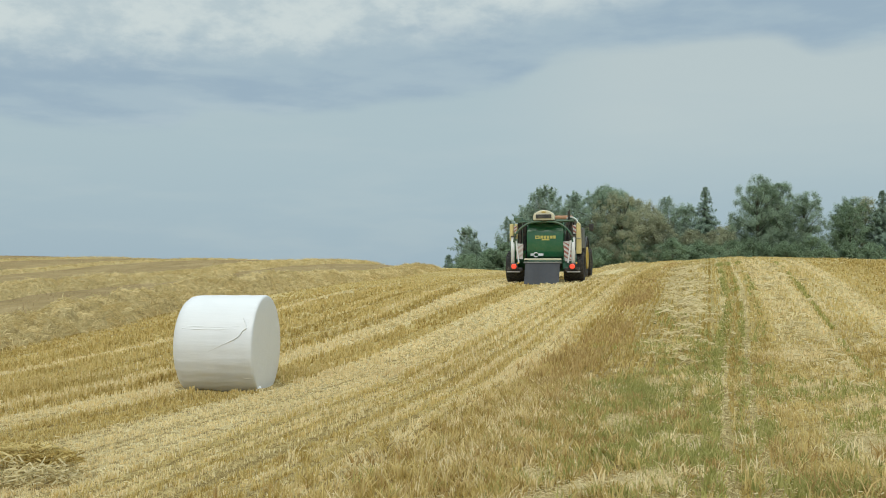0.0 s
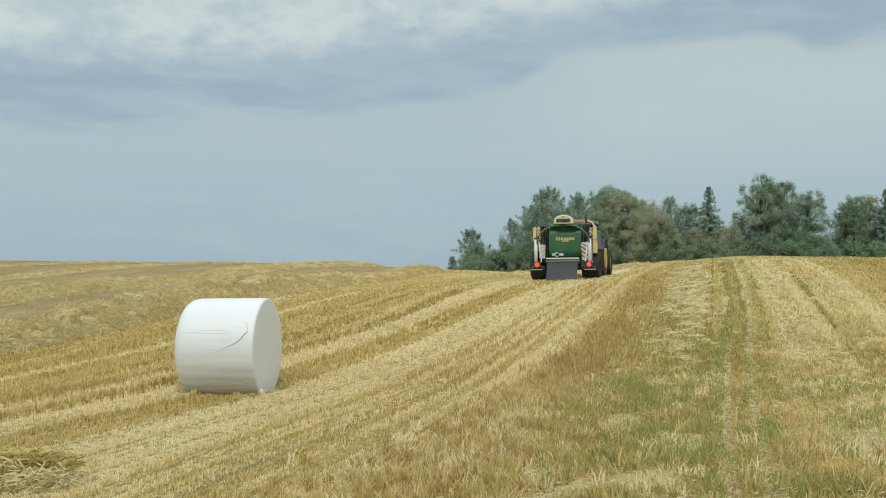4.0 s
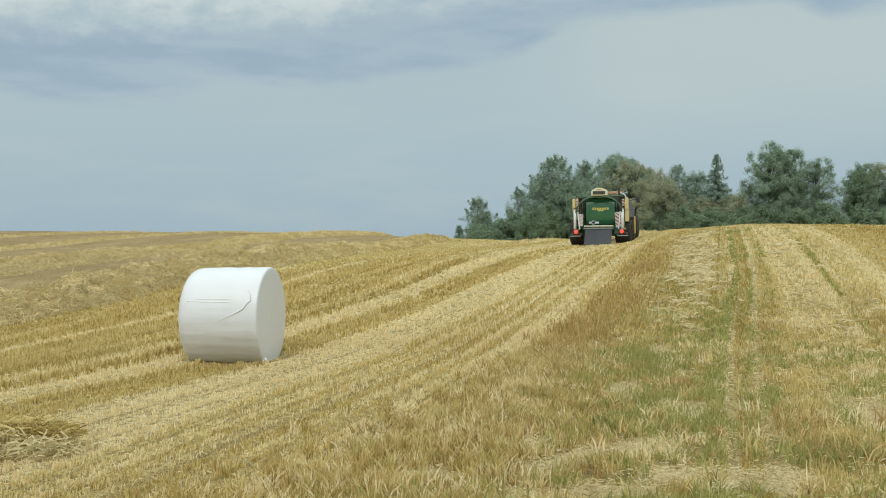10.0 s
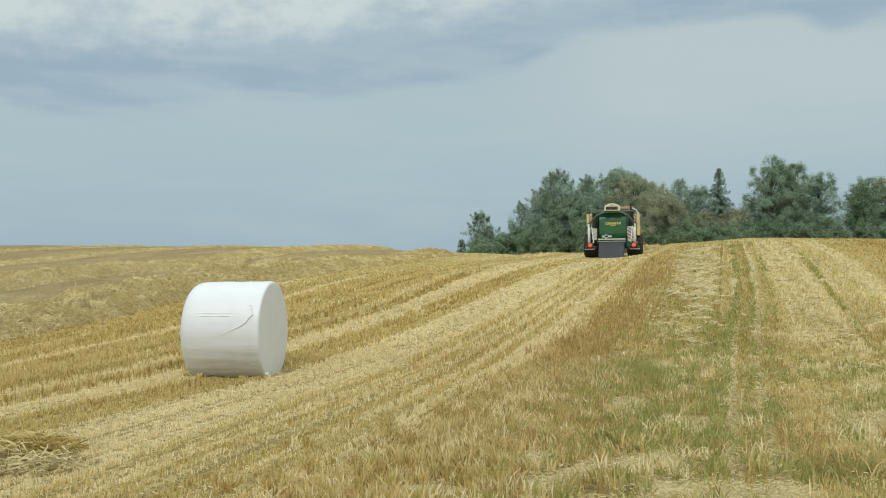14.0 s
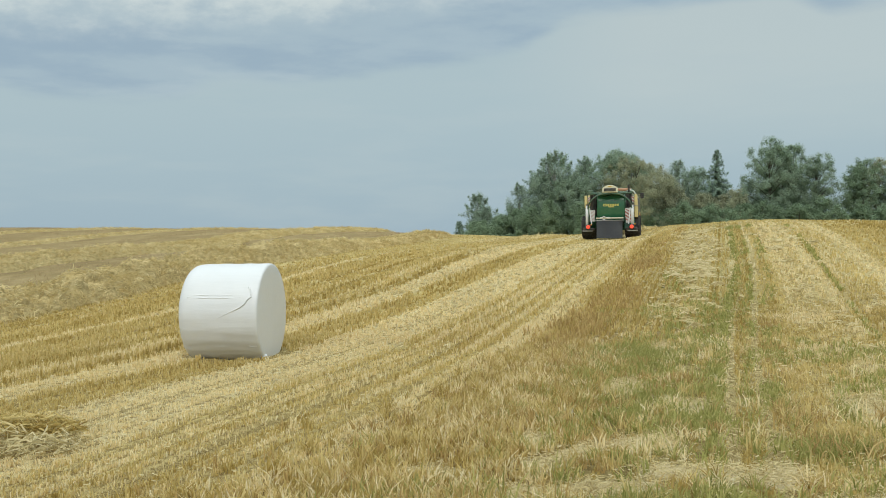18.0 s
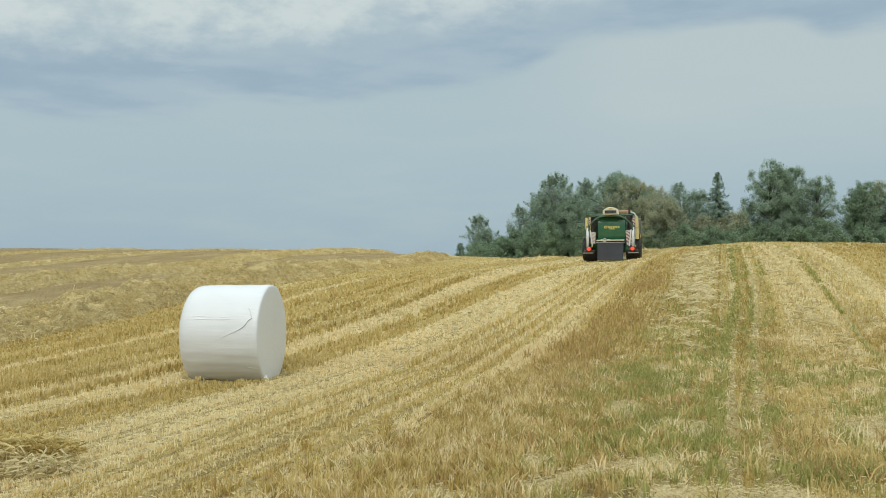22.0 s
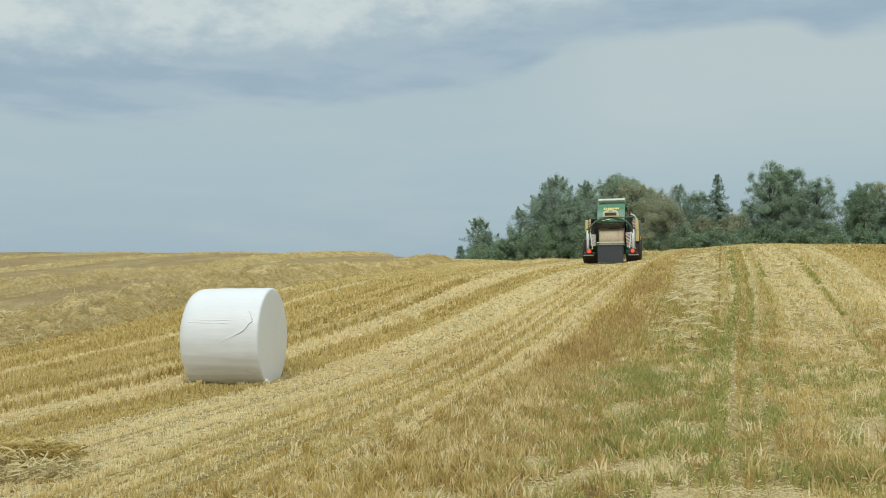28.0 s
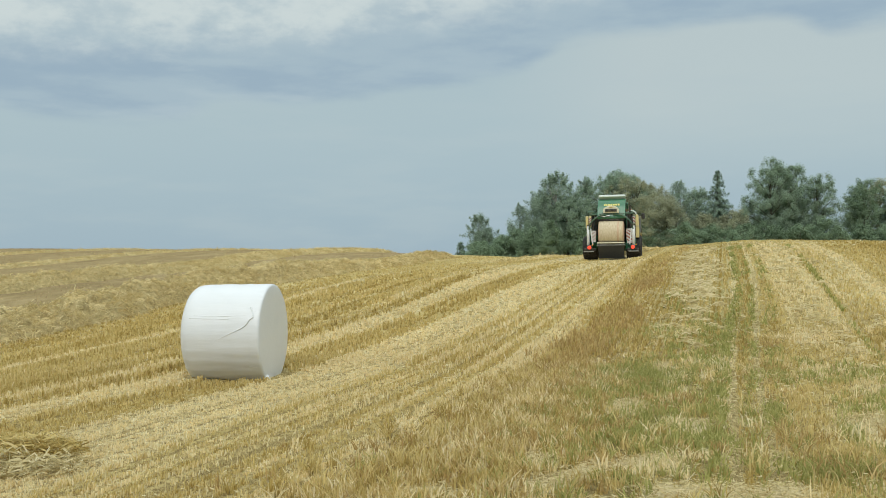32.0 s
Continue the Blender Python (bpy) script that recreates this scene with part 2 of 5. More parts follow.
        col = mix_rgb(nt, mth("MULTIPLY", wave, 0.75), col, (0.22, 0.155, 0.060))
    clump = tex(nt, 14, 5, 0.7, rowv, (1.0, 0.6, 1))
    col = mix_rgb(nt, ramp(nt, clump, ((0.42, (0.85,) * 3), (0.58, (0.06,) * 3))), col, mix_rgb(nt, mth("MULTIPLY", s, 0.6), (0.160, 0.108, 0.038), col))
    chaff = tex(nt, 75, 4, 0.7, rowv, (1.6, 0.8, 1))                        # chopped straw and chaff on the soil
    col = mix_rgb(nt, ramp(nt, chaff, ((0.46, (0, 0, 0)), (0.62, (0.65,) * 3))), col, (0.60, 0.48, 0.23))
    col = mix_rgb(nt, ramp(nt, chaff, ((0.34, (0.7,) * 3), (0.46, (0, 0, 0)))), col, mix_rgb(nt, s, (0.10, 0.07, 0.028), col))
    gap_shade = mth("MULTIPLY", mth("MULTIPLY", span(u, -3.4, -2.4), span(u, -0.5, 0.3, 1.0, 0.0)), span(sp.outputs[1], 11.0, 16.0, 0.55, 0.0))
    col = mix_rgb(nt, gap_shade, col, mix_rgb(nt, ramp(nt, clump, ((0.40, (0, 0, 0)), (0.62, (1, 1, 1)))), (0.105, 0.072, 0.028), (0.27, 0.205, 0.085)))      # shade between the tufts, painted into the ground colour
    strip = mth("MULTIPLY", span(u, -21.8, -23.4), 0.72)                     # withered ground between the windrows
    weathered = ramp(nt, tex(nt, 1.0, 5, 0.65, rowv, (1.1, 0.3, 1)), ((0.34, (0.225, 0.160, 0.078)), (0.52, (0.325, 0.242, 0.122)), (0.70, (0.45, 0.345, 0.185))))
    col = mix_rgb(nt, strip, col, weathered)
    worn_at = nt.nodes.new("ShaderNodeAttribute")                            # matted straw where it was trodden flat
    worn_at.attribute_name = "trodden"
    mat = ramp(nt, tex(nt, 34, 5, 0.7, rowv, (1.0, 1.6, 1)), ((0.32, (0.42, 0.34, 0.18)), (0.5, (0.66, 0.555, 0.34)), (0.70, (0.78, 0.68, 0.46))))
    col = mix_rgb(nt, span(worn_at.outputs["Fac"], 0.15, 0.55), col, mat)
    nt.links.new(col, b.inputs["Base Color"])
    b.inputs["Roughness"].default_value = 0.9
    b.inputs["Specular IOR Level"].default_value = 0.0
    bump(nt, b, clump, 0.8, 0.06)
    return mt


M_GROUND = ground_material()
M_STUB = blades("stubble_gold", ((0, (0.545, 0.411, 0.151)), (0.45, (0.715, 0.559, 0.229)), (1, (0.825, 0.680, 0.342))), trans=0.35)
M_STUBD = blades("stubble_dark", ((0, (0.377, 0.269, 0.081)), (0.5, (0.520, 0.378, 0.119)), (1, (0.656, 0.501, 0.192))), trans=0.32)
M_STUBP = blades("stubble_pale", ((0, (0.770, 0.619, 0.325)), (0.5, (0.932, 0.783, 0.446)), (1, (0.970, 0.867, 0.601))), trans=0.35)
M_STRAW = blades("loose_straw", ((0, (0.421, 0.326, 0.145)), (0.5, (0.665, 0.549, 0.285)), (1, (0.802, 0.700, 0.440))), trans=0.3)
M_WEED = blades("dry_weed", ((0, (0.402, 0.269, 0.101)), (0.5, (0.556, 0.387, 0.151)), (1, (0.714, 0.540, 0.252))), trans=0.3)
M_REGROW = blades("withered_regrowth", ((0, (0.317, 0.222, 0.123)), (0.5, (0.461, 0.330, 0.187)), (1, (0.636, 0.472, 0.256))), trans=0.3)
M_STEM = blades("windrow_straw", ((0, (0.551, 0.418, 0.187)), (0.5, (0.771, 0.626, 0.318)), (1, (0.872, 0.749, 0.436))), trans=0.35)
M_GRASS = blades("grass", ((0, (0.289, 0.290, 0.085)), (0.5, (0.440, 0.424, 0.140)), (1, (0.639, 0.573, 0.233))), trans=0.45)
M_LEAF = blades("leaf_green", ((0, (0.314, 0.396, 0.287)), (0.6, (0.331, 0.419, 0.296)), (1, (0.397, 0.484, 0.349))), 0.6, 0.55)
M_LEAFB = blades("leaf_birch", ((0, (0.336, 0.420, 0.319)), (0.6, (0.357, 0.441, 0.332)), (1, (0.422, 0.510, 0.386))), 0.55, 0.55)
M_LEAFO = blades("leaf_olive", ((0, (0.415, 0.432, 0.290)), (0.6, (0.434, 0.447, 0.299)), (1, (0.509, 0.494, 0.329))), 0.6, 0.55)
M_NEEDLE = blades("needle", ((0, (0.240, 0.328, 0.251)), (0.6, (0.253, 0.342, 0.257)), (1, (0.334, 0.425, 0.309))), 0.55, 0.15)
# darker leaf green, given by place: the undergrowth and the right-hand trees
M_LEAFD = blades("leaf_darker", ((0, (0.230, 0.311, 0.197)), (0.6, (0.257, 0.345, 0.213)), (1, (0.303, 0.390, 0.235))), 0.6, 0.4)
M_BARK = paint("bark", (0.10, 0.08, 0.06), 0.9, dust=0.3, dust_col=(0.22, 0.20, 0.17))
M_BIRCH = paint("birch_bark", (0.55, 0.53, 0.48), 0.8, dust=0.8, dust_col=(0.06, 0.05, 0.045), scale=2)
M_GREEN = paint("machine_green", (0.024, 0.165, 0.070), 0.28, dust=0.10, coat=0.6)
M_GREEN2 = paint("frame_green", (0.035, 0.105, 0.058), 0.5, dust=0.25)
M_CREAM = paint("cream_paint", (0.78, 0.73, 0.53), 0.42, dust=0.15)
M_YELL = paint("yellow_paint", (0.62, 0.42, 0.06), 0.42, dust=0.25)
M_BADGE = paint("badge_yellow", (0.80, 0.70, 0.18), 0.4, dust=0.05)
M_GUARD = paint("guard_yellow", (0.74, 0.61, 0.27), 0.42, dust=0.2)
M_REDP = paint("faded_red", (0.52, 0.40, 0.37), 0.5, dust=0.4)
M_BLACK = paint("black_steel", (0.02, 0.02, 0.022), 0.55, dust=0.3)
M_RUBB = paint("tyre_rubber", (0.022, 0.022, 0.023), 0.85, dust=0.16, scale=6)
M_FLAP = paint("rubber_flap", (0.125, 0.135, 0.155), 0.6, dust=0.06)
M_GREY = paint("grey_steel", (0.36, 0.37, 0.37), 0.45, 0.5, dust=0.3)
M_FILM = paint("film_roll", (0.82, 0.83, 0.82), 0.3, dust=0.05)
M_RED = paint("warning_red", (0.33, 0.10, 0.085), 0.5, dust=0.4)
M_WHITE = paint("warning_white", (0.60, 0.60, 0.58), 0.45, dust=0.2)
M_ORANGE = paint("faded_orange", (0.55, 0.26, 0.13), 0.55, dust=0.4)
M_LAMP = glow("tail_light_red", (0.90, 0.085, 0.045), 0.52)
M_TUBE_GLARE = paint("pale_tube_glare", (0.66, 0.72, 0.66), 0.4, dust=0.1)
# for reflectors, not lamps; a faint glow is added
M_AMBER = glow("amber_lens", (0.75, 0.42, 0.03), 0.05)
M_FENDER = paint("fender_grey", (0.11, 0.12, 0.12), 0.5, dust=0.3)
M_GLASS = paint("cab_glass", (0.03, 0.035, 0.04), 0.08, dust=0.1)


def film_material():
    mt, nt, b = nodes_of("stretch_film")
    v = nt.nodes.new("ShaderNodeTexCoord").outputs["Object"]
    c = mix_rgb(nt, ramp(nt, tex(nt, 3, 4, 0.6, v), ((0.45, (0, 0, 0)), (0.8, (0.25,) * 3))), (0.735, 0.74, 0.74), (0.64, 0.64, 0.63))
    nt.links.new(c, b.inputs["Base Color"])
    b.inputs["Roughness"].default_value = 0.33
    b.inputs["Subsurface Weight"].default_value = 0.0
    wr = tex(nt, 1.0, 6, 0.6, v, (2.2, 18, 18))
    lump = tex(nt, 5, 2, 0.5, v)
    w2 = nt.nodes.new("ShaderNodeMath")
    w2.operation = "MULTIPLY_ADD"
    nt.links.new(lump, w2.inputs[0])
    w2.inputs[1].default_value = 0.5
    nt.links.new(wr, w2.inputs[2])
    bump(nt, b, w2.outputs[0], 0.20, 0.02)
    return mt


M_WRAP = film_material()


def net_material():
    mt, nt, b = nodes_of("net_wrapped_straw")
    v = nt.nodes.new("ShaderNodeTexCoord").outputs["Object"]
    c = ramp(nt, tex(nt, 1.0, 6, 0.7, v, (30, 6, 6)), ((0.3, (0.47, 0.37, 0.23)), (0.55, (0.64, 0.53, 0.36)), (0.75, (0.74, 0.65, 0.48))))
    sx = nt.nodes.new("ShaderNodeSeparateXYZ")
    nt.links.new(v, sx.inputs[0])
    where = nt.nodes.new("ShaderNodeMapRange")
    where.inputs[1].default_value, where.inputs[2].default_value = -0.65, 0.65
    nt.links.new(sx.outputs[0], where.inputs[0])
    k0, k1 = (0, 0, 0), (0.5, 0.5, 0.5)
    band = ramp(nt, where.outputs[0], ((0.0, k1), (0.03, k1), (0.05, k0), (0.74, k0), (0.76, k1), (0.80, k1), (0.83, k0), (0.95, k0), (0.97, k1)))
    c = mix_rgb(nt, band, c, (0.56, 0.30, 0.20))                  # reddish edge threads of the net
    nt.links.new(c, b.inputs["Base Color"])
    b.inputs["Roughness"].default_value = 0.8
    bump(nt, b, tex(nt, 30, 5, 0.7, v), 0.6, 0.02)
    return mt


M_NET = net_material()


# ---- building helpers ----
def part(name, bm, material, parent, label="", smooth=False):
    me = bpy.data.meshes.new(name)
    bm.to_mesh(me)
    bm.free()
    me.materials.append(material)
    if smooth:
        for p in me.polygons:
            p.use_smooth = True
    ob = new(name, me)
    ob.parent = parent
    return tagged(ob, label)


def bbox(size, at=(0, 0, 0), bevel=0.0, rot=None, bm=None):
    bm = bm or bmesh.new()
    m = Matrix.Translation(at) @ (rot or Matrix()) @ Matrix.Diagonal((*size, 1))
    g = bmesh.ops.create_cube(bm, size=1, matrix=m)
    if bevel:
        vs = set(g["verts"])
        bmesh.ops.bevel(bm, geom=[e for e in bm.edges if e.verts[0] in vs and e.verts[1] in vs], offset=bevel, segments=2, profile=0.5, affect="EDGES")
    return bm


def tube(pts, r, bm=None, n=8, smooth_steps=0):
    """A bent tube through points."""
    bm = bm or bmesh.new()
    P = [Vector(p) for p in pts]
    for _ in range(smooth_steps):
        Q = [P[0]]
        for a, b in zip(P, P[1:]):
            Q += [a.lerp(b, 0.25), a.lerp(b, 0.75)]
        P = Q + [P[-1]]
    rings = []
    for i, p in enumerate(P):
        d = (P[min(i + 1, len(P) - 1)] - P[max(i - 1, 0)]).normalized()
        side = d.cross(Vector((0, 0, 1)) if abs(d.z) < 0.9 else Vector((0, 1, 0))).normalized()
        up = side.cross(d)
        rr = r if isinstance(r, float) else r[0] + (r[1] - r[0]) * i / (len(P) - 1)
        rings.append([bm.verts.new(p + side * rr * math.cos(2 * math.pi * k / n) + up * rr * math.sin(2 * math.pi * k / n)) for k in range(n)])
    for a, b in zip(rings, rings[1:]):
        for k in range(n):
            bm.faces.new((a[k], a[(k + 1) % n], b[(k + 1) % n], b[k]))
    bm.faces.new(rings[0][::-1])
    bm.faces.new(rings[-1])
    return bm


def lathe(profile, n=40, axis="X", bm=None, wob=0.0):
    """Turns (along, radius) pairs about an axis through the origin."""
    bm = bm or bmesh.new()
    rings = []
    for a, r in profile:
        ring = []
        for k in range(n):
            t = 2 * math.pi * k / n
            q = r * (1 + wob * noise.noise((a * 1.5, 1.7 * math.cos(t), 1.7 * math.sin(t))))
            c, s = q * math.cos(t), q * math.sin(t)
            ring.append(bm.verts.new((a, c, s) if axis == "X" else ((c, a, s) if axis == "Y" else (c, s, a))))
        rings.append(ring)
    for a, b in zip(rings, rings[1:]):
        for k in range(n):
            bm.faces.new((a[k], b[k], b[(k + 1) % n], a[(k + 1) % n]))
    bm.faces.new(rings[0])
    bm.faces.new(rings[-1][::-1])
    bmesh.ops.recalc_face_normals(bm, faces=bm.faces)
    return bm


def plate(outline, y0, y1, bm=None, bevel=0.0):
    """A plate with an outline in x and z, from y0 to y1."""
    bm = bm or bmesh.new()
    a = [bm.verts.new((x, y0, z)) for x, z in outline]
    b = [bm.verts.new((x, y1, z)) for x, z in outline]
    f = [bm.faces.new(a), bm.faces.new(b[::-1])]
    for i in range(len(a)):
        j = (i + 1) % len(a)
        f.append(bm.faces.new((a[i], b[i], b[j], a[j])))
    bmesh.ops.recalc_face_normals(bm, faces=f)
    if bevel:
        bmesh.ops.bevel(bm, geom=list({e for x in f[:2] for e in x.edges}), offset=bevel, segments=2, profile=0.5, affect="EDGES")
    return bm


def mesh_of(name, V, F, material, label, category, kind="stuff", smooth=False):
    """One mesh from arrays: V (n, 3), F (m, 3 or 4)."""
    me = bpy.data.meshes.new(name)
    k = F.shape[1]
    me.vertices.add(len(V))
    me.vertices.foreach_set("co", np.ascontiguousarray(V, dtype=np.float32).ravel())
    me.loops.add(F.size)
    me.loops.foreach_set("vertex_index", np.ascontiguousarray(F, dtype=np.int32).ravel())
    me.polygons.add(len(F))
    me.polygons.foreach_set("loop_start", np.arange(0, F.size, k, dtype=np.int32))
    if smooth:
        me.polygons.foreach_set("use_smooth", np.ones(len(F), dtype=bool))
    me.update(calc_edges=True)
    me.materials.append(material)
    return tagged(new(name, me), label, category, kind=kind)


def vnoise(x, y, seed=0):
    """Smooth value noise, 0 to 1, on arrays."""
    xi, yi = np.floor(x).astype(np.int64), np.floor(y).astype(np.int64)
    fx, fy = x - xi, y - yi
    fx, fy = fx * fx * (3 - 2 * fx), fy * fy * (3 - 2 * fy)

    def h(a, b):
        n = (a * 374761393 + b * 668265263 + seed * 1442695041) & 0x7FFFFFFF
        n = ((n ^ (n >> 13)) * 1274126177) & 0x7FFFFFFF
        return ((n ^ (n >> 16)) & 0xFFFF) / 65535.0

    return (h(xi, yi) * (1 - fx) + h(xi + 1, yi) * fx) * (1 - fy) + (h(xi, yi + 1) * (1 - fx) + h(xi + 1, yi + 1) * fx) * fy


def fbm(x, y, seed=0, octaves=4):
    return sum(vnoise(x * 2 ** k, y * 2 ** k, seed + k) * 0.5 ** (k + 1) for k in range(octaves))


# ---- the lie of the land: long profiles along the rows (distance along, height), at four offsets across ----
def cubic(knots):
    kx, ky = np.array([k[0] for k in knots], float), np.array([k[1] for k in knots], float)
    s = np.diff(ky) / np.diff(kx)
    d = np.concatenate([[s[0]], np.where(s[:-1] * s[1:] > 0, 2 * s[:-1] * s[1:] / (s[:-1] + s[1:] + 1e-12), 0.0), [s[-1]]])

    def f(x):
        x = np.clip(x, kx[0], kx[-1])
        i = np.clip(np.searchsorted(kx, x) - 1, 0, len(kx) - 2)
        h = kx[i + 1] - kx[i]
        t = (x - kx[i]) / h
        return ((1 + 2 * t) * (1 - t) ** 2 * ky[i] + t * (1 - t) ** 2 * h * d[i] + t * t * (3 - 2 * t) * ky[i + 1] + t * t * (t - 1) * h * d[i + 1])

    return f


TAIL = ((130, -1.2), (400, -9), (1200, -28), (4200, -110))
PROFILES = (
    (-64.0, cubic(((-300, -6), (0, -1.2), (25, 0.1), (38, 0.75), (50, 1.36), (64, 2.25), (75, 2.58), (90, 2.3), *TAIL))),
    (-50.0, cubic(((-300, -6), (0, -1.2), (25, 0.1), (38, 0.75), (50, 1.33), (64, 2.06), (75, 2.27), (90, 1.97), *TAIL))),
    (-21.0, cubic(((-300, -6), (0, -1.2), (15, -1.05), (25, -0.62), (34.6, 0.10), (44, 0.55), (54, 0.84), (69, 1.36), (78, 1.46), (92, 1.12), *TAIL))),
    (-6.0, cubic(((-300, -4), (0, 0.0), (7, -0.02), (12.5, -0.11), (17, 0.0), (24, 0.37), (30, 0.70), (37, 0.97), (44, 1.10), (51, 1.18), (62, 1.46), (70, 1.51), (88, 1.0), *TAIL))),
    (1.5, cubic(((-300, -4), (0, 0.0), (8, 0.0), (14, 0.12), (20.8, 0.60), (27.5, 1.18), (35.8, 1.65), (47, 1.98), (61, 2.14), (78, 1.85), *TAIL))),
    (14.0, cubic(((-300, -4), (0, 0.0), (8, 0.0), (14, 0.12), (20.8, 0.60), (27.5, 1.15), (35.8, 1.58), (47, 1.72), (61, 1.74), (78, 1.5), *TAIL))),
)


def height_uv(u, v, fine=True):
    u, v = np.asarray(u, float), np.asarray(v, float)
    z = PROFILES[0][1](v)
    for (u0, _), (u1, f1) in zip(PROFILES, PROFILES[1:]):
        t = np.clip((u - u0) / (u1 - u0), 0, 1)
        t = t * t * (3 - 2 * t)
        z = z * (1 - t) + f1(v) * t
    far = np.clip((v - 50) / 12, 0, 1)
    far = far * far * (3 - 2 * far)
    z = z + far * (0.20 * np.exp(-((u + 3.4) / 1.5) ** 2) - 0.28 * np.exp(-((u + 14) / 5.0) ** 2) + 0.26 * np.exp(-((u + 33) / 6.0) ** 2))      # a knoll by the track, a dip beside it, a swell beyond
    if fine:
        near = np.clip((90 - v) / 40, 0, 1)
        z = z + near * (0.10 * (fbm(u * 0.16, v * 0.09, 5, 3) - 0.44) + 0.05 * (fbm(u * 0.9, v * 0.35, 9, 3) - 0.44))
        z = z + near * 0.012 * np.sin(u * 2 * math.pi / 0.5)
        for c, dep in ((0.25, 0.035), (0.65, 0.035), (2.22, 0.06), (-4.75, 0.015), (-3.55, 0.015), (-6.5, 0.03)):
            z = z - near * dep * np.exp(-((u - c) / 0.16) ** 2)
    return z


def uv_of(x, y):
    return x * CB - y * SB, x * SB + y * CB


def xy_of(u, v):
    return u * CB + v * SB, -u * SB + v * CB


def height(x, y, fine=True):
    return height_uv(*uv_of(np.asarray(x, float), np.asarray(y, float)), fine)


PATCHES = ((-0.89, 10.3, 0.22, 0.42), (-0.55, 7.62, 0.26, 0.30), (-0.95, 7.2, 0.20, 0.26), (-0.12, 6.75, 0.34, 0.22), (-1.12, 6.85, 0.20, 0.22), (0.42, 6.9, 0.22, 0.26), (1.35, 9.6, 0.26, 0.36), (-0.75, 13.2, 0.16, 0.5), (-0.2, 9.4, 0.20, 0.18), (-1.75, 6.3, 0.22, 0.2), (-1.0, 6.0, 0.30, 0.25), (-0.55, 6.25, 0.25, 0.2), (-1.35, 7.5, 0.2, 0.2), (0.95, 6.2, 0.25, 0.2))


def worn(u, v):
    """Trampled places where pale straw lies flat: 1 in the middle, 0 outside."""
    q = np.zeros(len(u))
    for a, b, ru, rv in PATCHES:
        d = np.hypot((u - a) / ru, (v - b) / rv) + 0.9 * (fbm(u * 3.1, v * 2.3, 19, 3) - 0.44)
        q = np.maximum(q, np.clip((1.45 - d) / 1.0, 0, 0.9))
    return q


def stretch(lo, hi, step, out, n):
    """A ladder of steps: even from lo to hi, then growing out to the far limits."""
    core = np.arange(lo, hi + 1e-6, step)
    g = np.geomspace(step, out, n)
    return np.concatenate([(lo - np.cumsum(g))[::-1], core, hi + np.cumsum(g)])


def ground():
    us, vs = stretch(-26, 10, 0.13, 700, 34), stretch(4, 80, 0.32, 1300, 30)
    us = np.union1d(us, np.arange(-2.2, 2.2, 0.065))
    vs = np.union1d(vs, np.arange(4.5, 14.5, 0.08))
    U, V = np.meshgrid(us, vs)
    Z = height_uv(U, V)
    X, Y = xy_of(U, V)
    nu, nv = len(us), len(vs)
    i = (np.arange(nv - 1)[:, None] * nu + np.arange(nu - 1)[None, :]).ravel()
    F = np.stack([i, i + 1, i + nu + 1, i + nu], 1)
    ob = mesh_of("ground", np.stack([X.ravel(), Y.ravel(), Z.ravel()], 1), F, M_GROUND,
                 "harvested grain field of golden stubble rows on a low rise", "field", "structure", True)
    trodden = ob.data.attributes.new("trodden", "FLOAT", "POINT")
    trodden.data.foreach_set("value", worn(U.ravel(), V.ravel()).astype(np.float32))
    return ob


ground()
rng = np.random.default_rng(7)


# ---- stubble, straw, weeds and grass ----
def blade_mesh(name, x, y, h, w, lean, material, label, category, lift=0.0, bend=0.0, heading=None):
    """One narrow blade a stalk: four corners, leaning its own way; bend makes a second, drooping joint."""
    n = len(x)
    z = height(x, y) - 0.01 + lift
    a = rng.uniform(0, 2 * np.pi, n) if heading is None else heading
    tx, ty = np.cos(a), np.sin(a)
    b = rng.uniform(0, 2 * np.pi, n)
    dx, dy = lean * np.cos(b), lean * np.sin(b)
    base = np.stack([x, y, z], 1)
    side = np.stack([tx * w / 2, ty * w / 2, np.zeros(n)], 1)
    top = base + np.stack([dx * h, dy * h, h * np.sqrt(np.clip(1 - lean ** 2, 0.02, 1))], 1)
    if bend:
        tip = top + np.stack([dx * h * (1 + bend * 2), dy * h * (1 + bend * 2), h * (0.75 - bend)], 1)
        V = np.stack([base - side, base + side, top + side * 0.8, top - side * 0.8, tip + side * 0.15, tip - side * 0.15], 1)
        k = np.arange(n)[:, None] * 6
        F = np.concatenate([k + np.array([0, 1, 2, 3]), k + np.array([3, 2, 4, 5])])
    else:
        V = np.stack([base - side, base + side, top + side * 0.75, top - side * 0.75], 1)
        F = np.arange(n * 4).reshape(n, 4)
    return mesh_of(name, V.reshape(-1, 3), F, material, label, category)


def scatter(n, y0, y1, power=1.0):
    """Places in the wedge of field before the viewer, denser near it."""
    t = rng.uniform(0, 1, n) ** power
    y = y0 + (y1 - y0) * t
    x = rng.uniform(-1, 1, n) * (0.54 * y + 1.2)
    return x, y


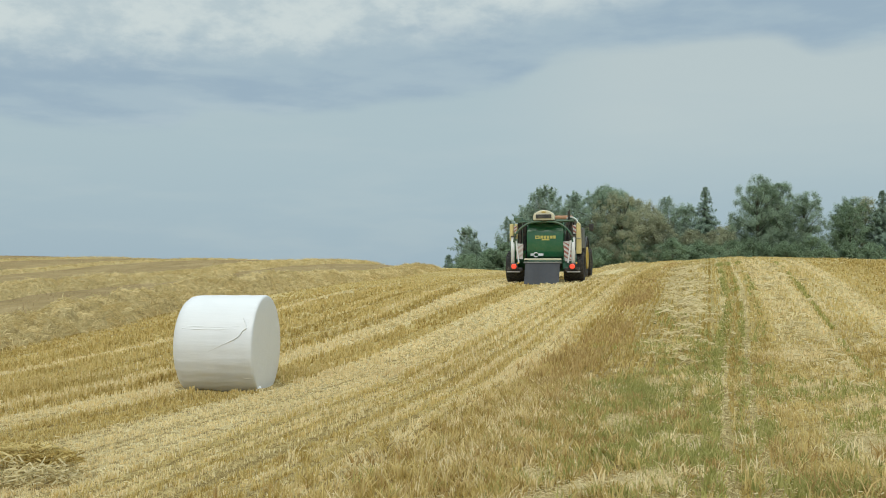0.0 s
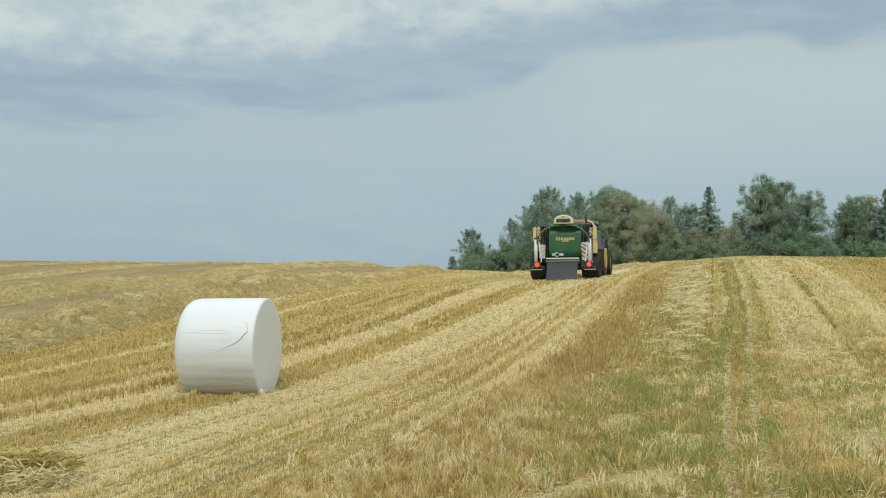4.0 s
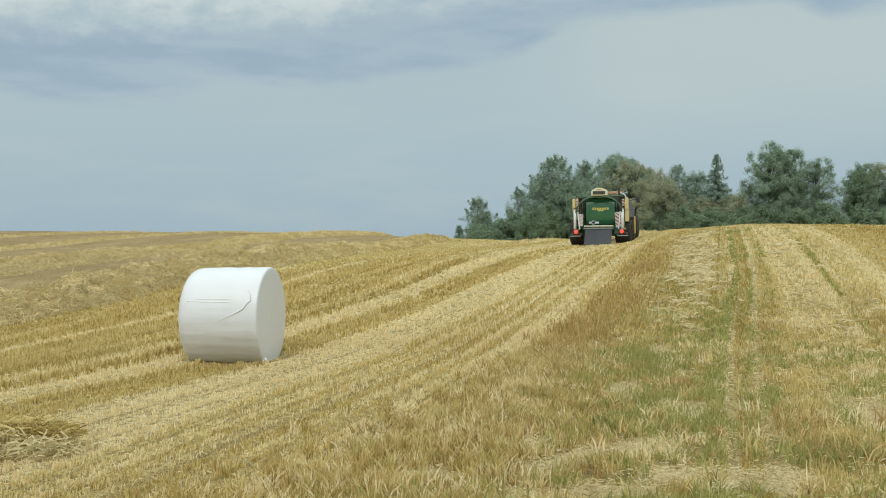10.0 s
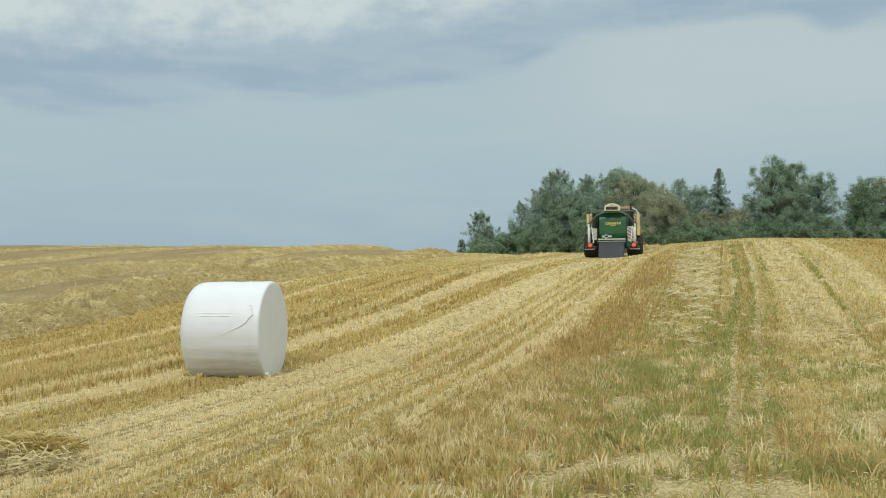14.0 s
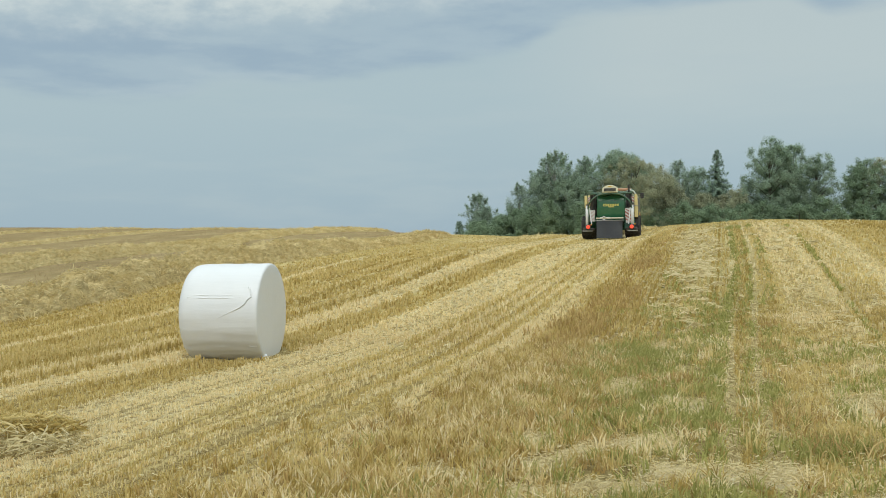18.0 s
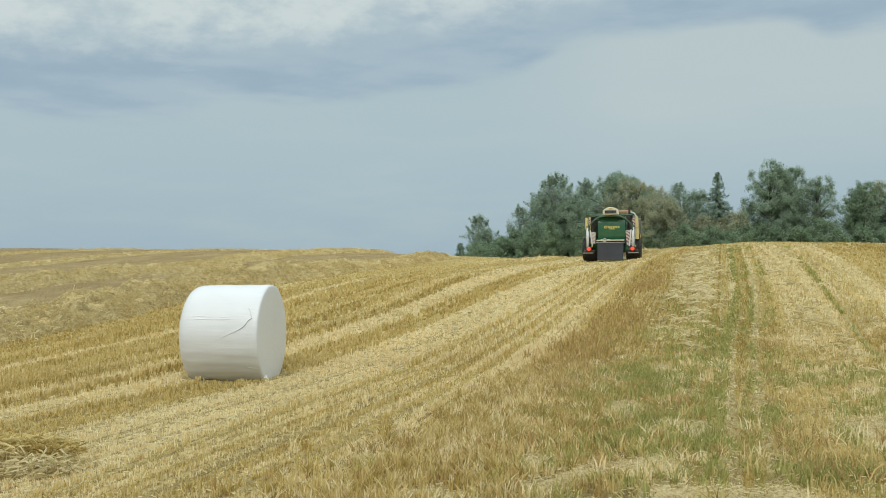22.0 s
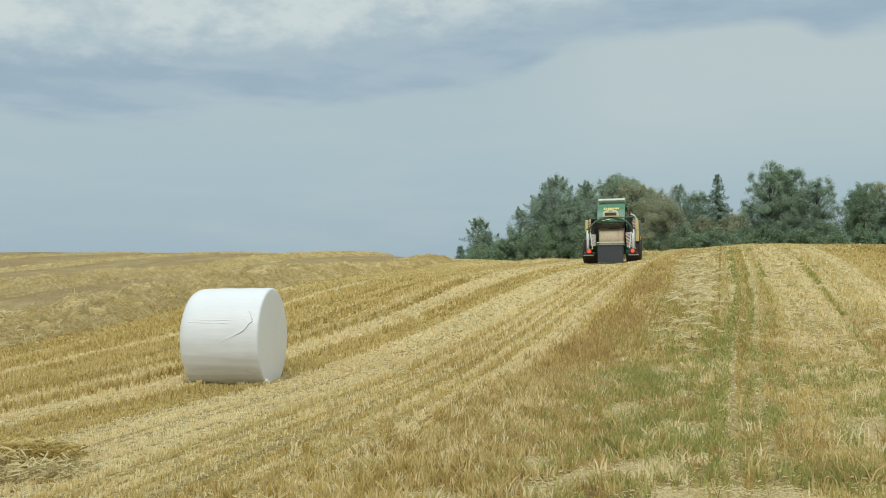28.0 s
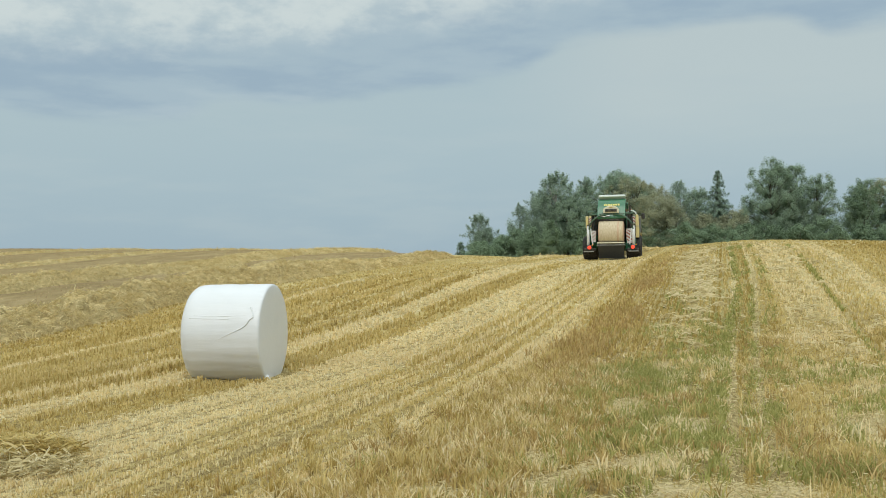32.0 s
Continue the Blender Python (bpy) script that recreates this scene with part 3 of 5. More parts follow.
# tone across the rows; narrow low steps put the furrow lines' shade into it
TONE = ((-60, 0.30), (-32, 0.30), (-24, 0.30), (-19, 0.34), (-17.0, 0.36), (-16.9, 0.22), (-16.7, 0.22), (-16.6, 0.42), (-15.9, 0.42), (-15.8, 0.24), (-15.65, 0.24), (-15.55, 0.42), (-14.45, 0.42), (-14.3, 0.22), (-14.1, 0.22), (-14.0, 0.42), (-13.7, 0.44), (-13.55, 0.66), (-12.9, 0.66), (-12.7, 0.44),
        (-11.1, 0.42), (-10.95, 0.24), (-10.7, 0.24), (-10.5, 0.52), (-10.0, 0.46), (-9.85, 0.24), (-9.6, 0.26), (-9.5, 0.40), (-9.0, 0.36), (-8.85, 0.58), (-8.35, 0.58), (-8.2, 0.34), (-7.98, 0.22), (-7.84, 0.24), (-7.72, 0.80), (-6.95, 0.80), (-6.86, 0.40), (-6.48, 0.40), (-6.42, 0.18), (-6.30, 0.18), (-6.26, 0.40),
        (-6.0, 0.38), (-5.95, 0.22), (-5.88, 0.92), (-4.74, 0.90), (-4.6, 0.58), (-4.42, 0.58), (-4.39, 0.28), (-4.28, 0.28), (-4.24, 0.64), (-4.05, 0.62), (-4.02, 0.30), (-3.91, 0.30), (-3.87, 0.62),
        (-3.75, 0.66), (-3.66, 0.66), (-3.63, 0.32), (-3.51, 0.32), (-3.47, 0.66), (-3.28, 0.64), (-3.25, 0.34), (-3.13, 0.34), (-3.08, 0.68), (-2.7, 0.62), (-2.5, 0.50), (-1.6, 0.46), (-0.16, 0.46), (-0.12, 0.30), (-0.04, 0.30), (0.0, 0.46), (0.18, 0.50), (0.21, 0.80), (0.29, 0.80), (0.33, 0.50), (0.57, 0.50), (0.61, 0.80), (0.69, 0.80), (0.73, 0.58), (1.2, 0.70), (1.9, 0.75), (2.0, 0.76), (2.12, 0.74), (2.16, 0.44), (2.3, 0.44), (2.34, 0.70), (2.5, 0.66), (3.05, 0.60), (3.15, 0.78), (3.38, 0.76), (3.5, 0.48), (4.6, 0.41), (6.5, 0.42), (12, 0.46))
BARE = ((0.19, 0.31), (0.59, 0.71), (2.16, 2.28))


def drift(u, v):
    """The two wheel marks spread and bend aside uphill; their bands are laid out in straightened offsets."""
    s = np.clip((v - 10) / 16, 0, 1)
    s = s * s * (3 - 2 * s)
    lo, hi = 0.17 + 0.14 * s, 0.46 + 0.33 * s
    t = np.clip((u - lo) / (hi - lo), 0, 1)
    sh = (0.08 - 0.14 * s + t * (0.11 - 0.19 * s)) * np.clip(1 - (u - 1.1) / 0.8, 0, 1)
    bend = np.interp(v, (24, 40), (0, 1.4)) * np.interp(u, (-9, -6.6), (1, 0))
    return np.where(u > -1.4, u + sh, u + bend)


def green_mark(v):
    return np.interp(v, (11, 14.5, 17.4, 20.2, 23, 38), (0.02, 0.10, 0.17, 0.32, 0.40, 0.36))


def inside(u, bands, soft=0.12):
    k = np.zeros(len(u), bool)
    j = u + rng.normal(0, soft, len(u))
    for a, b in bands:
        k |= (j > a) & (j < b)
    return k


def furrow(u, v):
    """Narrow open lines that the drill and the wheels left along the rows."""
    w = u + 0.05 * (vnoise(v * 0.12, v * 0, 87) - 0.5)
    fine = (np.cos(w * 2 * np.pi / 0.31) > 0.72) & (u > -4.65) & (u < -2.75)
    wide = (np.cos((w + 0.2) * 2 * np.pi / 0.66) > 0.82) & (u < -8.0) & (u > -19)
    return (fine | wide) & (vnoise(u * 1.1, v * 0.15, 88) > 0.22)


def stubble():
    for lot, (n, y0, y1, pw) in enumerate(((240000, 4.6, 16, 1.25), (170000, 15, 34, 1.25), (140000, 33, 78, 1.15))):
        x, y = scatter(n // 5, y0, y1, pw)
        u, v = uv_of(x, y)
        u = np.round(u / 0.125) * 0.125 + rng.normal(0, 1, n // 5) * np.where(u > 0.2, 0.035, 0.012)               # drilled rows, a few stalks to a plant
        u, v = np.repeat(u, 5) + rng.normal(0, 0.012, n), np.repeat(v, 5) + rng.normal(0, 0.022, n)
        x, y = xy_of(u, v)
        thin = fbm(u * 1.3, v * 0.45, 21, 3)
        keep = (thin > 0.14) & ~(inside(drift(u, v), BARE, 0.015) & (rng.uniform(0, 1, n) < 0.9))
        keep &= ~((u > -1.7) & (u < 0.2) & (rng.uniform(0, 1, n) < 0.40))
        keep &= ~((u > 0.2) & (rng.uniform(0, 1, n) < 0.35)) & (u > -22.2)
        keep &= rng.uniform(0, 1, n) > 0.93 * worn(u, v)
        keep &= ~((rng.uniform(0, 1, n) < 0.8) & furrow(u, v))
        keep &= ~(np.hypot((x + 3.02) / 0.86, (y - 13.85) / 0.62) < 1)                     # crushed under the bale
        x, y, u, v = x[keep], y[keep], u[keep], v[keep]
        n = len(x)
        row = 0.65 * vnoise(u * 2.3, v * 0.02, 77) + 0.35 * vnoise(u * 6.0, v * 0.04, 78)      # good and poor rows
        lane = np.interp(drift(u, v), [p[0] for p in TONE], [p[1] for p in TONE])
        tone = lane + np.where(u < -2.6, 0.09, 0) + np.where(u < -2.6, 0.20, 0.26) * (row - 0.5) + 0.03 * np.sin(u * 2 * np.pi / 0.37) + 0.20 * (fbm(u * 0.8, v * 0.3, 61, 3) - 0.44) + rng.normal(0, 0.06, n)
        tone = tone - 0.11 * np.clip((9.5 - v) / 3, 0, 1) * np.clip((u + 4.5) / 1.0, 0, 1) * (u < -1)
        # hollows: stalk tone lowered to paint the shade of gaps between tufts
        hollow = np.clip((0.46 - fbm(u * 4.2, v * 2.7, 58, 3)) / 0.06, 0, 1) * np.clip((u + 2.6) / 0.5, 0, 1) * np.clip((20 - v) / 5, 0, 1)
        tone = tone - 0.30 * hollow
        calm = np.clip((y - 33) / 16, 0, 1)                                                 # rows blur together with distance
        tone = tone + 0.55 * calm * (0.49 - tone)
        h = (1 - 0.45 * calm) * np.where(u < -2.6, np.interp(lane, (0.26, 0.36, 0.44, 0.60, 0.84), (0.55, 0.80, 1.15, 0.90, 0.62)), 1.0) * rng.uniform(0.055, 0.125, n) * np.clip(1.25 - 0.55 * row, 0.6, 1.2) * (0.75 + 0.5 * vnoise(u * 0.8, v * 0.4, 3))
        h = np.where((u > -1.7), h * 0.8, h)
        near = np.clip((15 - y) / 5, 0, 1)
        h = h * (1 - 0.34 * near) * (1 - 0.45 * hollow)
        w = rng.uniform(0.010, 0.020, n) * np.clip(y / 12, 1.0, 3.6) * (1 - 0.42 * near)
        lean = np.abs(rng.normal(0, 0.19 + 0.10 * near, n)) + 0.05
        for k, mt, lb in ((tone < 0.44, M_STUBD, "dark golden stubble in the furrows between the swaths"),
                          ((tone >= 0.44) & (tone < 0.66), M_STUB, "golden cut cereal stubble standing in drilled rows"),
                          (tone >= 0.66, M_STUBP, "pale bleached cereal stubble in a driven swath")):
            blade_mesh("stubble", x[k], y[k], h[k], w[k], np.clip(lean[k], 0, 0.9), mt, lb, "stubble")


def litter():
    n = 120000
    x, y = scatter(n, 4.6, 46, 1.3)
    u, v = uv_of(x, y)
    tone = np.interp(drift(u, v), [p[0] for p in TONE], [p[1] for p in TONE])
    dens = (np.clip((tone - 0.42) * 2.6, 0.06, 1.3) + np.where((u > -1.6), 0.12, 0)) * np.where(u > 0.7, 0.5, np.where(u < -1.7, 0.6, 1.0))
    k = (rng.uniform(0, 1, n) < dens * (0.3 + fbm(u * 0.8, v * 0.5, 31, 3)))
    k &= rng.uniform(0, 1, n) > worn(u, v)
    x, y = x[k], y[k]
    n = len(x)
    L = rng.uniform(0.05, 0.13, n) * np.clip(y / 16, 0.42, 1)
    a = rng.uniform(0, 2 * np.pi, n)
    w = rng.uniform(0.004, 0.008, n) * np.clip(y / 10, 1, 3.5)
    z0 = height(x, y) + rng.uniform(0.01, 0.07, n)
    d = np.stack([np.cos(a) * L / 2, np.sin(a) * L / 2, rng.normal(0, 0.12, n) * L], 1)
    s = np.stack([-np.sin(a) * w / 2, np.cos(a) * w / 2, w * 0.4], 1)
    c = np.stack([x, y, z0], 1)
    V = np.stack([c - d - s, c - d + s, c + d + s, c + d - s], 1).reshape(-1, 3)
    mesh_of("loose_straw", V, np.arange(len(V)).reshape(-1, 4), M_STRAW, "loose pale straw lying over the stubble", "straw")


def flat_straw():
    """Short chopped straw trodden flat on the worn places."""
    U, V = [], []
    for a, b, ru, rv in PATCHES:
        c = int(30000 * ru * rv)
        q, t = np.sqrt(rng.uniform(0, 1, c)) * 1.5, rng.uniform(0, 2 * np.pi, c)
        U.append(a + ru * q * np.cos(t))
        V.append(b + rv * q * np.sin(t))
    u, v = np.concatenate(U), np.concatenate(V)
    k = rng.uniform(0, 1, len(u)) < worn(u, v) + 0.1
    x, y = xy_of(u[k], v[k])
    n = len(x)
    a, L, w = rng.uniform(0, 2 * np.pi, n), rng.uniform(0.02, 0.055, n), rng.uniform(0.003, 0.006, n)
    p = np.stack([x, y, height(x, y) + rng.uniform(0.012, 0.045, n)], 1)
    d = np.stack([np.cos(a) * L / 2, np.sin(a) * L / 2, rng.normal(0, 0.10, n) * L], 1)
    s = np.stack([-np.sin(a) * w / 2, np.cos(a) * w / 2, w * 0.25], 1)
    W = np.stack([p - d - s, p - d + s, p + d + s, p + d - s], 1).reshape(-1, 3)
    mesh_of("loose_straw", W, np.arange(len(W)).reshape(-1, 4), M_STRAW, "pale chopped straw trodden flat in bare patches", "straw")


def wisps():
    """Small bunches of straw combed over by the wind, each of a few stems lying nearly one way."""
    c = 1150
    v = 13 + 24 * rng.uniform(0, 1, c) ** 0.8
    far = np.clip((v - 14) / 8, 0, 1)
    u = np.where(rng.uniform(0, 1, c) < 0.68, rng.normal(-0.55, 0.34, c), rng.normal(1.6, 0.42, c))
    f = fbm(u * 3.3, v * 1.7, 83, 3)
    k = (f > 0.52 - 0.07 * far) & (u < 0.12) | (f > 0.53) & (u > 0.9)
    u, v = u[k], v[k]
    c, per = len(u), 8
    size = rng.uniform(0.5, 1.15, c)
    i = np.repeat(np.arange(c), per)
    n = len(i)
    x, y = xy_of(u[i], v[i])
    turn = rng.normal(0, 0.30, c)[i]
    x, y = x + rng.normal(0, 0.055, n) * size[i], y + rng.normal(0, 0.03, n) * size[i]
    a = turn + rng.normal(0, 0.35, n)
    L, w = rng.uniform(0.10, 0.28, n) * size[i], rng.uniform(0.008, 0.015, n) * np.clip(y / 16, 1, 1.8)
    p = np.stack([x, y, height(x, y) + rng.uniform(0.02, 0.075, n)], 1)
    d = np.stack([np.cos(a) * L / 2, np.sin(a) * L / 2, rng.normal(0, 0.10, n) * L], 1)
    s = np.stack([-np.sin(a) * w / 2, np.cos(a) * w / 2, w * 0.6], 1)
    bow = np.stack([-np.sin(a) * L * 0.1, np.cos(a) * L * 0.1, np.abs(rng.normal(0, 0.12, n)) * L], 1)
    V = np.stack([p - d - s * 0.5, p - d + s * 0.5, p + bow + s, p + bow - s, p + d + s * 0.5, p + d - s * 0.5], 1).reshape(-1, 3)
    k = np.arange(n)[:, None] * 6
    mesh_of("straw_wisps", V, np.concatenate([k + np.array([0, 1, 2, 3]), k + np.array([3, 2, 4, 5])]), M_STRAW, "pale wisps of straw lying across the stubble", "straw")


def heap(name, cx, cy, rx, ry, hgt, n, label, seed, material):
    """A tangle of straw lying on the ground."""
    r = np.random.default_rng(seed)
    t, q = r.uniform(0, 2 * np.pi, n), np.sqrt(r.uniform(0, 1, n))
    lx, ly = rx * q * np.cos(t), ry * q * np.sin(t)
    x, y = cx + lx, cy + ly
    z = height(x, y) + hgt * (1 - q ** 2) * r.uniform(0.1, 1, n) * (0.4 + 1.2 * vnoise(x * 2.2, y * 2.2, seed)) + 0.02
    a, L, w = r.uniform(0, 2 * np.pi, n), r.uniform(0.10, 0.24, n), r.uniform(0.006, 0.011, n)
    d = np.stack([np.cos(a) * L / 2, np.sin(a) * L / 2, r.normal(0, 0.18, n) * L], 1)
    s = np.stack([-np.sin(a) * w / 2, np.cos(a) * w / 2, w * 0.5], 1)
    c = np.stack([x, y, z], 1)
    mid = c + np.stack([-np.sin(a) * L * 0.28 * np.sign(r.normal(0, 1, n)), np.cos(a) * L * 0.28, np.abs(r.normal(0, 0.16, n)) * L], 1)
    V = np.stack([c - d - s, c - d + s, mid + s, mid - s, c + d + s, c + d - s], 1).reshape(-1, 3)
    k = np.arange(n)[:, None] * 6
    return mesh_of(name, V, np.concatenate([k + np.array([0, 1, 2, 3]), k + np.array([3, 2, 4, 5])]), material, label, "straw" if label else "", "stuff" if label else "")


def weeds():
    # the strip of tall dead weeds along the seam between two passes
    n = 20000
    v = 5 + 50 * rng.uniform(0, 1, n) ** 1.5
    mid = np.interp(v, (5, 8.5, 12.5, 15.4, 18, 21.3, 26, 31, 55), (-1.35, -1.75, -2.07, -2.10, -1.93, -1.84, -1.78, -1.85, -1.9))
    u = mid + np.interp(v, (9, 13, 20, 30), (0.42, 0.30, 0.22, 0.17)) * rng.normal(0, 1, n)
    k = (fbm(u * 0.7, v * 0.35, 41, 3) > np.where((v > 13) & (v < 34), 0.40, 0.46)) & ((v < 36) | (rng.uniform(0, 1, n) < 0.3)) & (rng.uniform(0, 1, n) > worn(u, v)) & ((v > 24) | (fbm(u * 5.0, v * 3.2, 43, 3) > np.where(v < 11, 0.46, 0.41)))
    u, v = u[k], v[k]
    x, y = xy_of(u, v)
    n = len(x)
    h = rng.uniform(0.06, 0.13, n) * np.clip(1.5 - v / 28, 0.35, 1) * (0.6 + 0.8 * vnoise(u * 1.5, v * 0.6, 44))
    blade_mesh("dry_weeds", x, y, h, rng.uniform(0.009, 0.017, n) * np.clip(y / 10, 1, 3.5), np.clip(np.abs(rng.normal(0.1, 0.25, n)), 0, 0.9), M_WEED,
               "reddish-brown dead weeds in a strip through the stubble", "weeds", bend=0.25)
    # withered regrowth between the far windrows
    n = 42000
    u, v = -22 - 42 * rng.uniform(0, 1, n), 20 + 68 * rng.uniform(0, 1, n)
    x, y = xy_of(u, v)
    k = (fbm(u * 0.25, v * 0.12, 47, 3) > 0.30) & (np.abs(x) < 0.54 * y + 1)
    x, y = x[k], y[k]
    n = len(x)
    blade_mesh("dry_weeds", x, y, rng.uniform(0.03, 0.08, n), rng.uniform(0.018, 0.034, n), np.clip(np.abs(rng.normal(0.4, 0.3, n)), 0, 0.9), M_REGROW,
               "low greyish-brown regrowth between the windrows", "weeds")
    # scattered taller pale grass stems and tufts near the viewer
    for mt, nm, lb, c, u0, u1, hh, sd in ((M_STUBP, "dry_grass", "bleached dry grass tufts among the stubble", 420, -2.1, 4.2, 0.150, 71), (M_STUB, "dry_grass", "golden dry grass tufts among the stubble", 400, -2.1, 4.2, 0.160, 72),
                                          (M_WEED, "dry_weeds", "brown withered weed tufts", 380, -2.1, 3.0, 0.155, 73), (M_GRASS, "grass", "green grass tufts among the stubble", 460, -1.9, 3.2, 0.145, 74)):
        cu, cv = rng.uniform(u0, u1, c), 4.8 + 13 * rng.uniform(0, 1, c) ** 1.3
        ok = ~inside(drift(cu, cv), BARE, 0.04) & (worn(cu, cv) < 0.4) & ((cu < 0.9) | (cv < 9.5) | (nm == "dry_grass")) & (fbm(cu * 0.9, cv * 0.7, sd, 3) > 0.40)
        cu, cv, c = cu[ok], cv[ok], int(ok.sum())
        n = c * 40
        size = rng.uniform(0.55, 1.3, c) * (0.6 + 0.9 * fbm(cu, cv, 66, 3)) * np.interp(cv, (5, 9, 14), (1.15, 0.95, 0.7))
        i = rng.integers(0, c, n)
        sp = 0.085 * size[i]
        tu, tv = cu[i] + rng.normal(0, 1, n) * sp, cv[i] + rng.normal(0, 1, n) * sp
        ok = ~inside(drift(tu, tv), BARE[:2], 0.01)
        tu, tv, i, n = tu[ok], tv[ok], i[ok], int(ok.sum())
        x, y = xy_of(tu, tv)
        blade_mesh(nm, x, y, rng.uniform(0.3, 1.0, n) * 0.8 * hh * size[i], rng.uniform(0.007, 0.015, n), np.clip(np.abs(rng.normal(0.36, 0.25, n)), 0, 0.9), mt, lb, nm.replace("dry_", ""), bend=0.35)
    # coarse tufts standing close together where the two passes met, near the viewer
    for mt, lb, c in ((M_STUBD, "dark golden coarse stubble tufts", 620), (M_STUB, "golden coarse stubble tufts", 780), (M_STUBP, "bleached coarse stubble tufts", 520), (M_WEED, "brown coarse withered tufts", 330), (M_GRASS, "olive green coarse tufts", 330)):
        cv = 4.8 + 8.5 * rng.uniform(0, 1, c) ** 1.25
        cu = np.interp(cv, (5, 9, 13), (-1.8, -1.85, -2.0)) + rng.normal(0, 1, c) * np.interp(cv, (5, 9, 13), (0.72, 0.5, 0.28)) + (0.75 if mt is M_GRASS else 0.0)
        ok = (worn(cu, cv) < 0.45) & ~inside(drift(cu, cv), BARE, 0.03)
        cu, cv, c = cu[ok], cv[ok], int(ok.sum())
        i = np.repeat(np.arange(c), 13)
        n = len(i)
        size = rng.uniform(0.7, 1.2, c)[i]
        x, y = xy_of(cu[i] + rng.normal(0, 0.026, n) * size, cv[i] + rng.normal(0, 0.026, n) * size)
        blade_mesh("stubble", x, y, rng.uniform(0.045, 0.095, n) * size, rng.uniform(0.008, 0.016, n), np.clip(np.abs(rng.normal(0.30, 0.2, n)), 0, 0.8), mt, lb, "stubble", bend=0.2)
    # green grass and clover grown through the stubble
    n = 95000
    u = rng.uniform(-1.75, 3.0, n)
    v = 4.8 + 42 * rng.uniform(0, 1, n) ** 1.6
    f = fbm(u * 1.1, v * 0.55, 51, 4)
    du = drift(u, v)
    zone = 0.26 * np.exp(-((u + 0.75) / 0.8) ** 2) + 0.19 * np.exp(-((u - 1.45) / 0.6) ** 2) * np.clip((17 - v) / 4, 0, 1) + np.where(du < 1.0, 0.05, -0.04)
    lush = np.clip((0.10 - u) / 0.1, 0, 1) * np.clip((u + 1.35) / 0.3, 0, 1)               # clover strip beside the wheel marks
    zone = zone - 0.30 * np.clip((v - 14 - 4 * lush) / 6, 0, 1) - 0.05 * np.clip((8 - v) / 3, 0, 1) + 0.06 * lush * np.clip((v - 10) / 3, 0, 1) * np.clip((19 - v) / 4, 0, 1)
    zone = zone + 0.50 * np.exp(-((u - green_mark(v)) / 0.055) ** 2) + 0.33 * np.exp(-((du - 0.47) / 0.030) ** 2) + 0.18 * np.exp(-((du - 0.82) / 0.04) ** 2) + 0.50 * np.exp(-((u - 2.22) / 0.035) ** 2)
    k = (f > 0.66 - zone) & (fbm(u * 4.4, v * 2.8, 53, 3) > 0.39) & ~inside(du, BARE[:2], 0.012) & (rng.uniform(0, 1, n) > worn(u, v)) & ~((v > 30) & (rng.uniform(0, 1, n) < 0.5))
    u, v = u[k], v[k]
    x, y = xy_of(u, v)
    n = len(x)
    h = rng.uniform(0.035, 0.085, n)
    blade_mesh("grass", x, y, h, rng.uniform(0.009, 0.018, n) * np.clip(y / 10, 1, 3), np.clip(np.abs(rng.normal(0.25, 0.25, n)), 0, 0.9), M_GRASS,
               "patchy green grass grown through the stubble", "grass", bend=0.3)

    # green lines grown up beside the wheel marks, and lusher spots close by
    n = 10500
    v = 9 + 30 * rng.uniform(0, 1, n)
    which = rng.choice(4, n, p=(0.48, 0.25, 0.14, 0.13))
    line = np.choose(which, (green_mark(v), np.interp(v, (10, 14, 16, 23, 36), (0.35, 0.48, 0.51, 0.67, 0.66)), np.interp(v, (10, 18, 23, 36), (0.75, 0.94, 1.04, 1.05)), np.interp(v, (9, 14, 21, 25, 36), (2.10, 2.12, 2.25, 2.27, 2.43))))
    u = line + rng.normal(0, 1, n) * np.choose(which, (0.050, 0.030, 0.040, 0.026))
    k = fbm(u * 0.5, v * 0.8, 57, 3) > np.choose(which, (0.34, 0.42, 0.48, 0.36))
    u, v = u[k], v[k]
    for a, b, ru, rv, c in ((0.80, 7.7, 0.30, 0.42, 700), (1.45, 6.7, 0.42, 0.42, 800), (-0.80, 12.3, 0.25, 0.55, 700), (-0.86, 8.5, 0.20, 0.28, 500), (-0.10, 8.6, 0.26, 0.30, 700), (-1.63, 8.6, 0.18, 0.22, 300), (0.12, 6.2, 0.16, 0.18, 250), (0.55, 9.9, 0.10, 0.7, 400)):
        u, v = np.concatenate([u, a + ru * rng.normal(0, 0.6, c)]), np.concatenate([v, b + rv * rng.normal(0, 0.6, c)])
    x, y = xy_of(u, v)
    n = len(x)
    blade_mesh("grass", x, y, rng.uniform(0.03, 0.075, n), rng.uniform(0.009, 0.018, n) * np.clip(y / 9, 1, 3), np.clip(np.abs(rng.normal(0.25, 0.25, n)), 0, 0.9), M_GRASS,
               "green grass in lines along the wheel marks", "grass", bend=0.3)


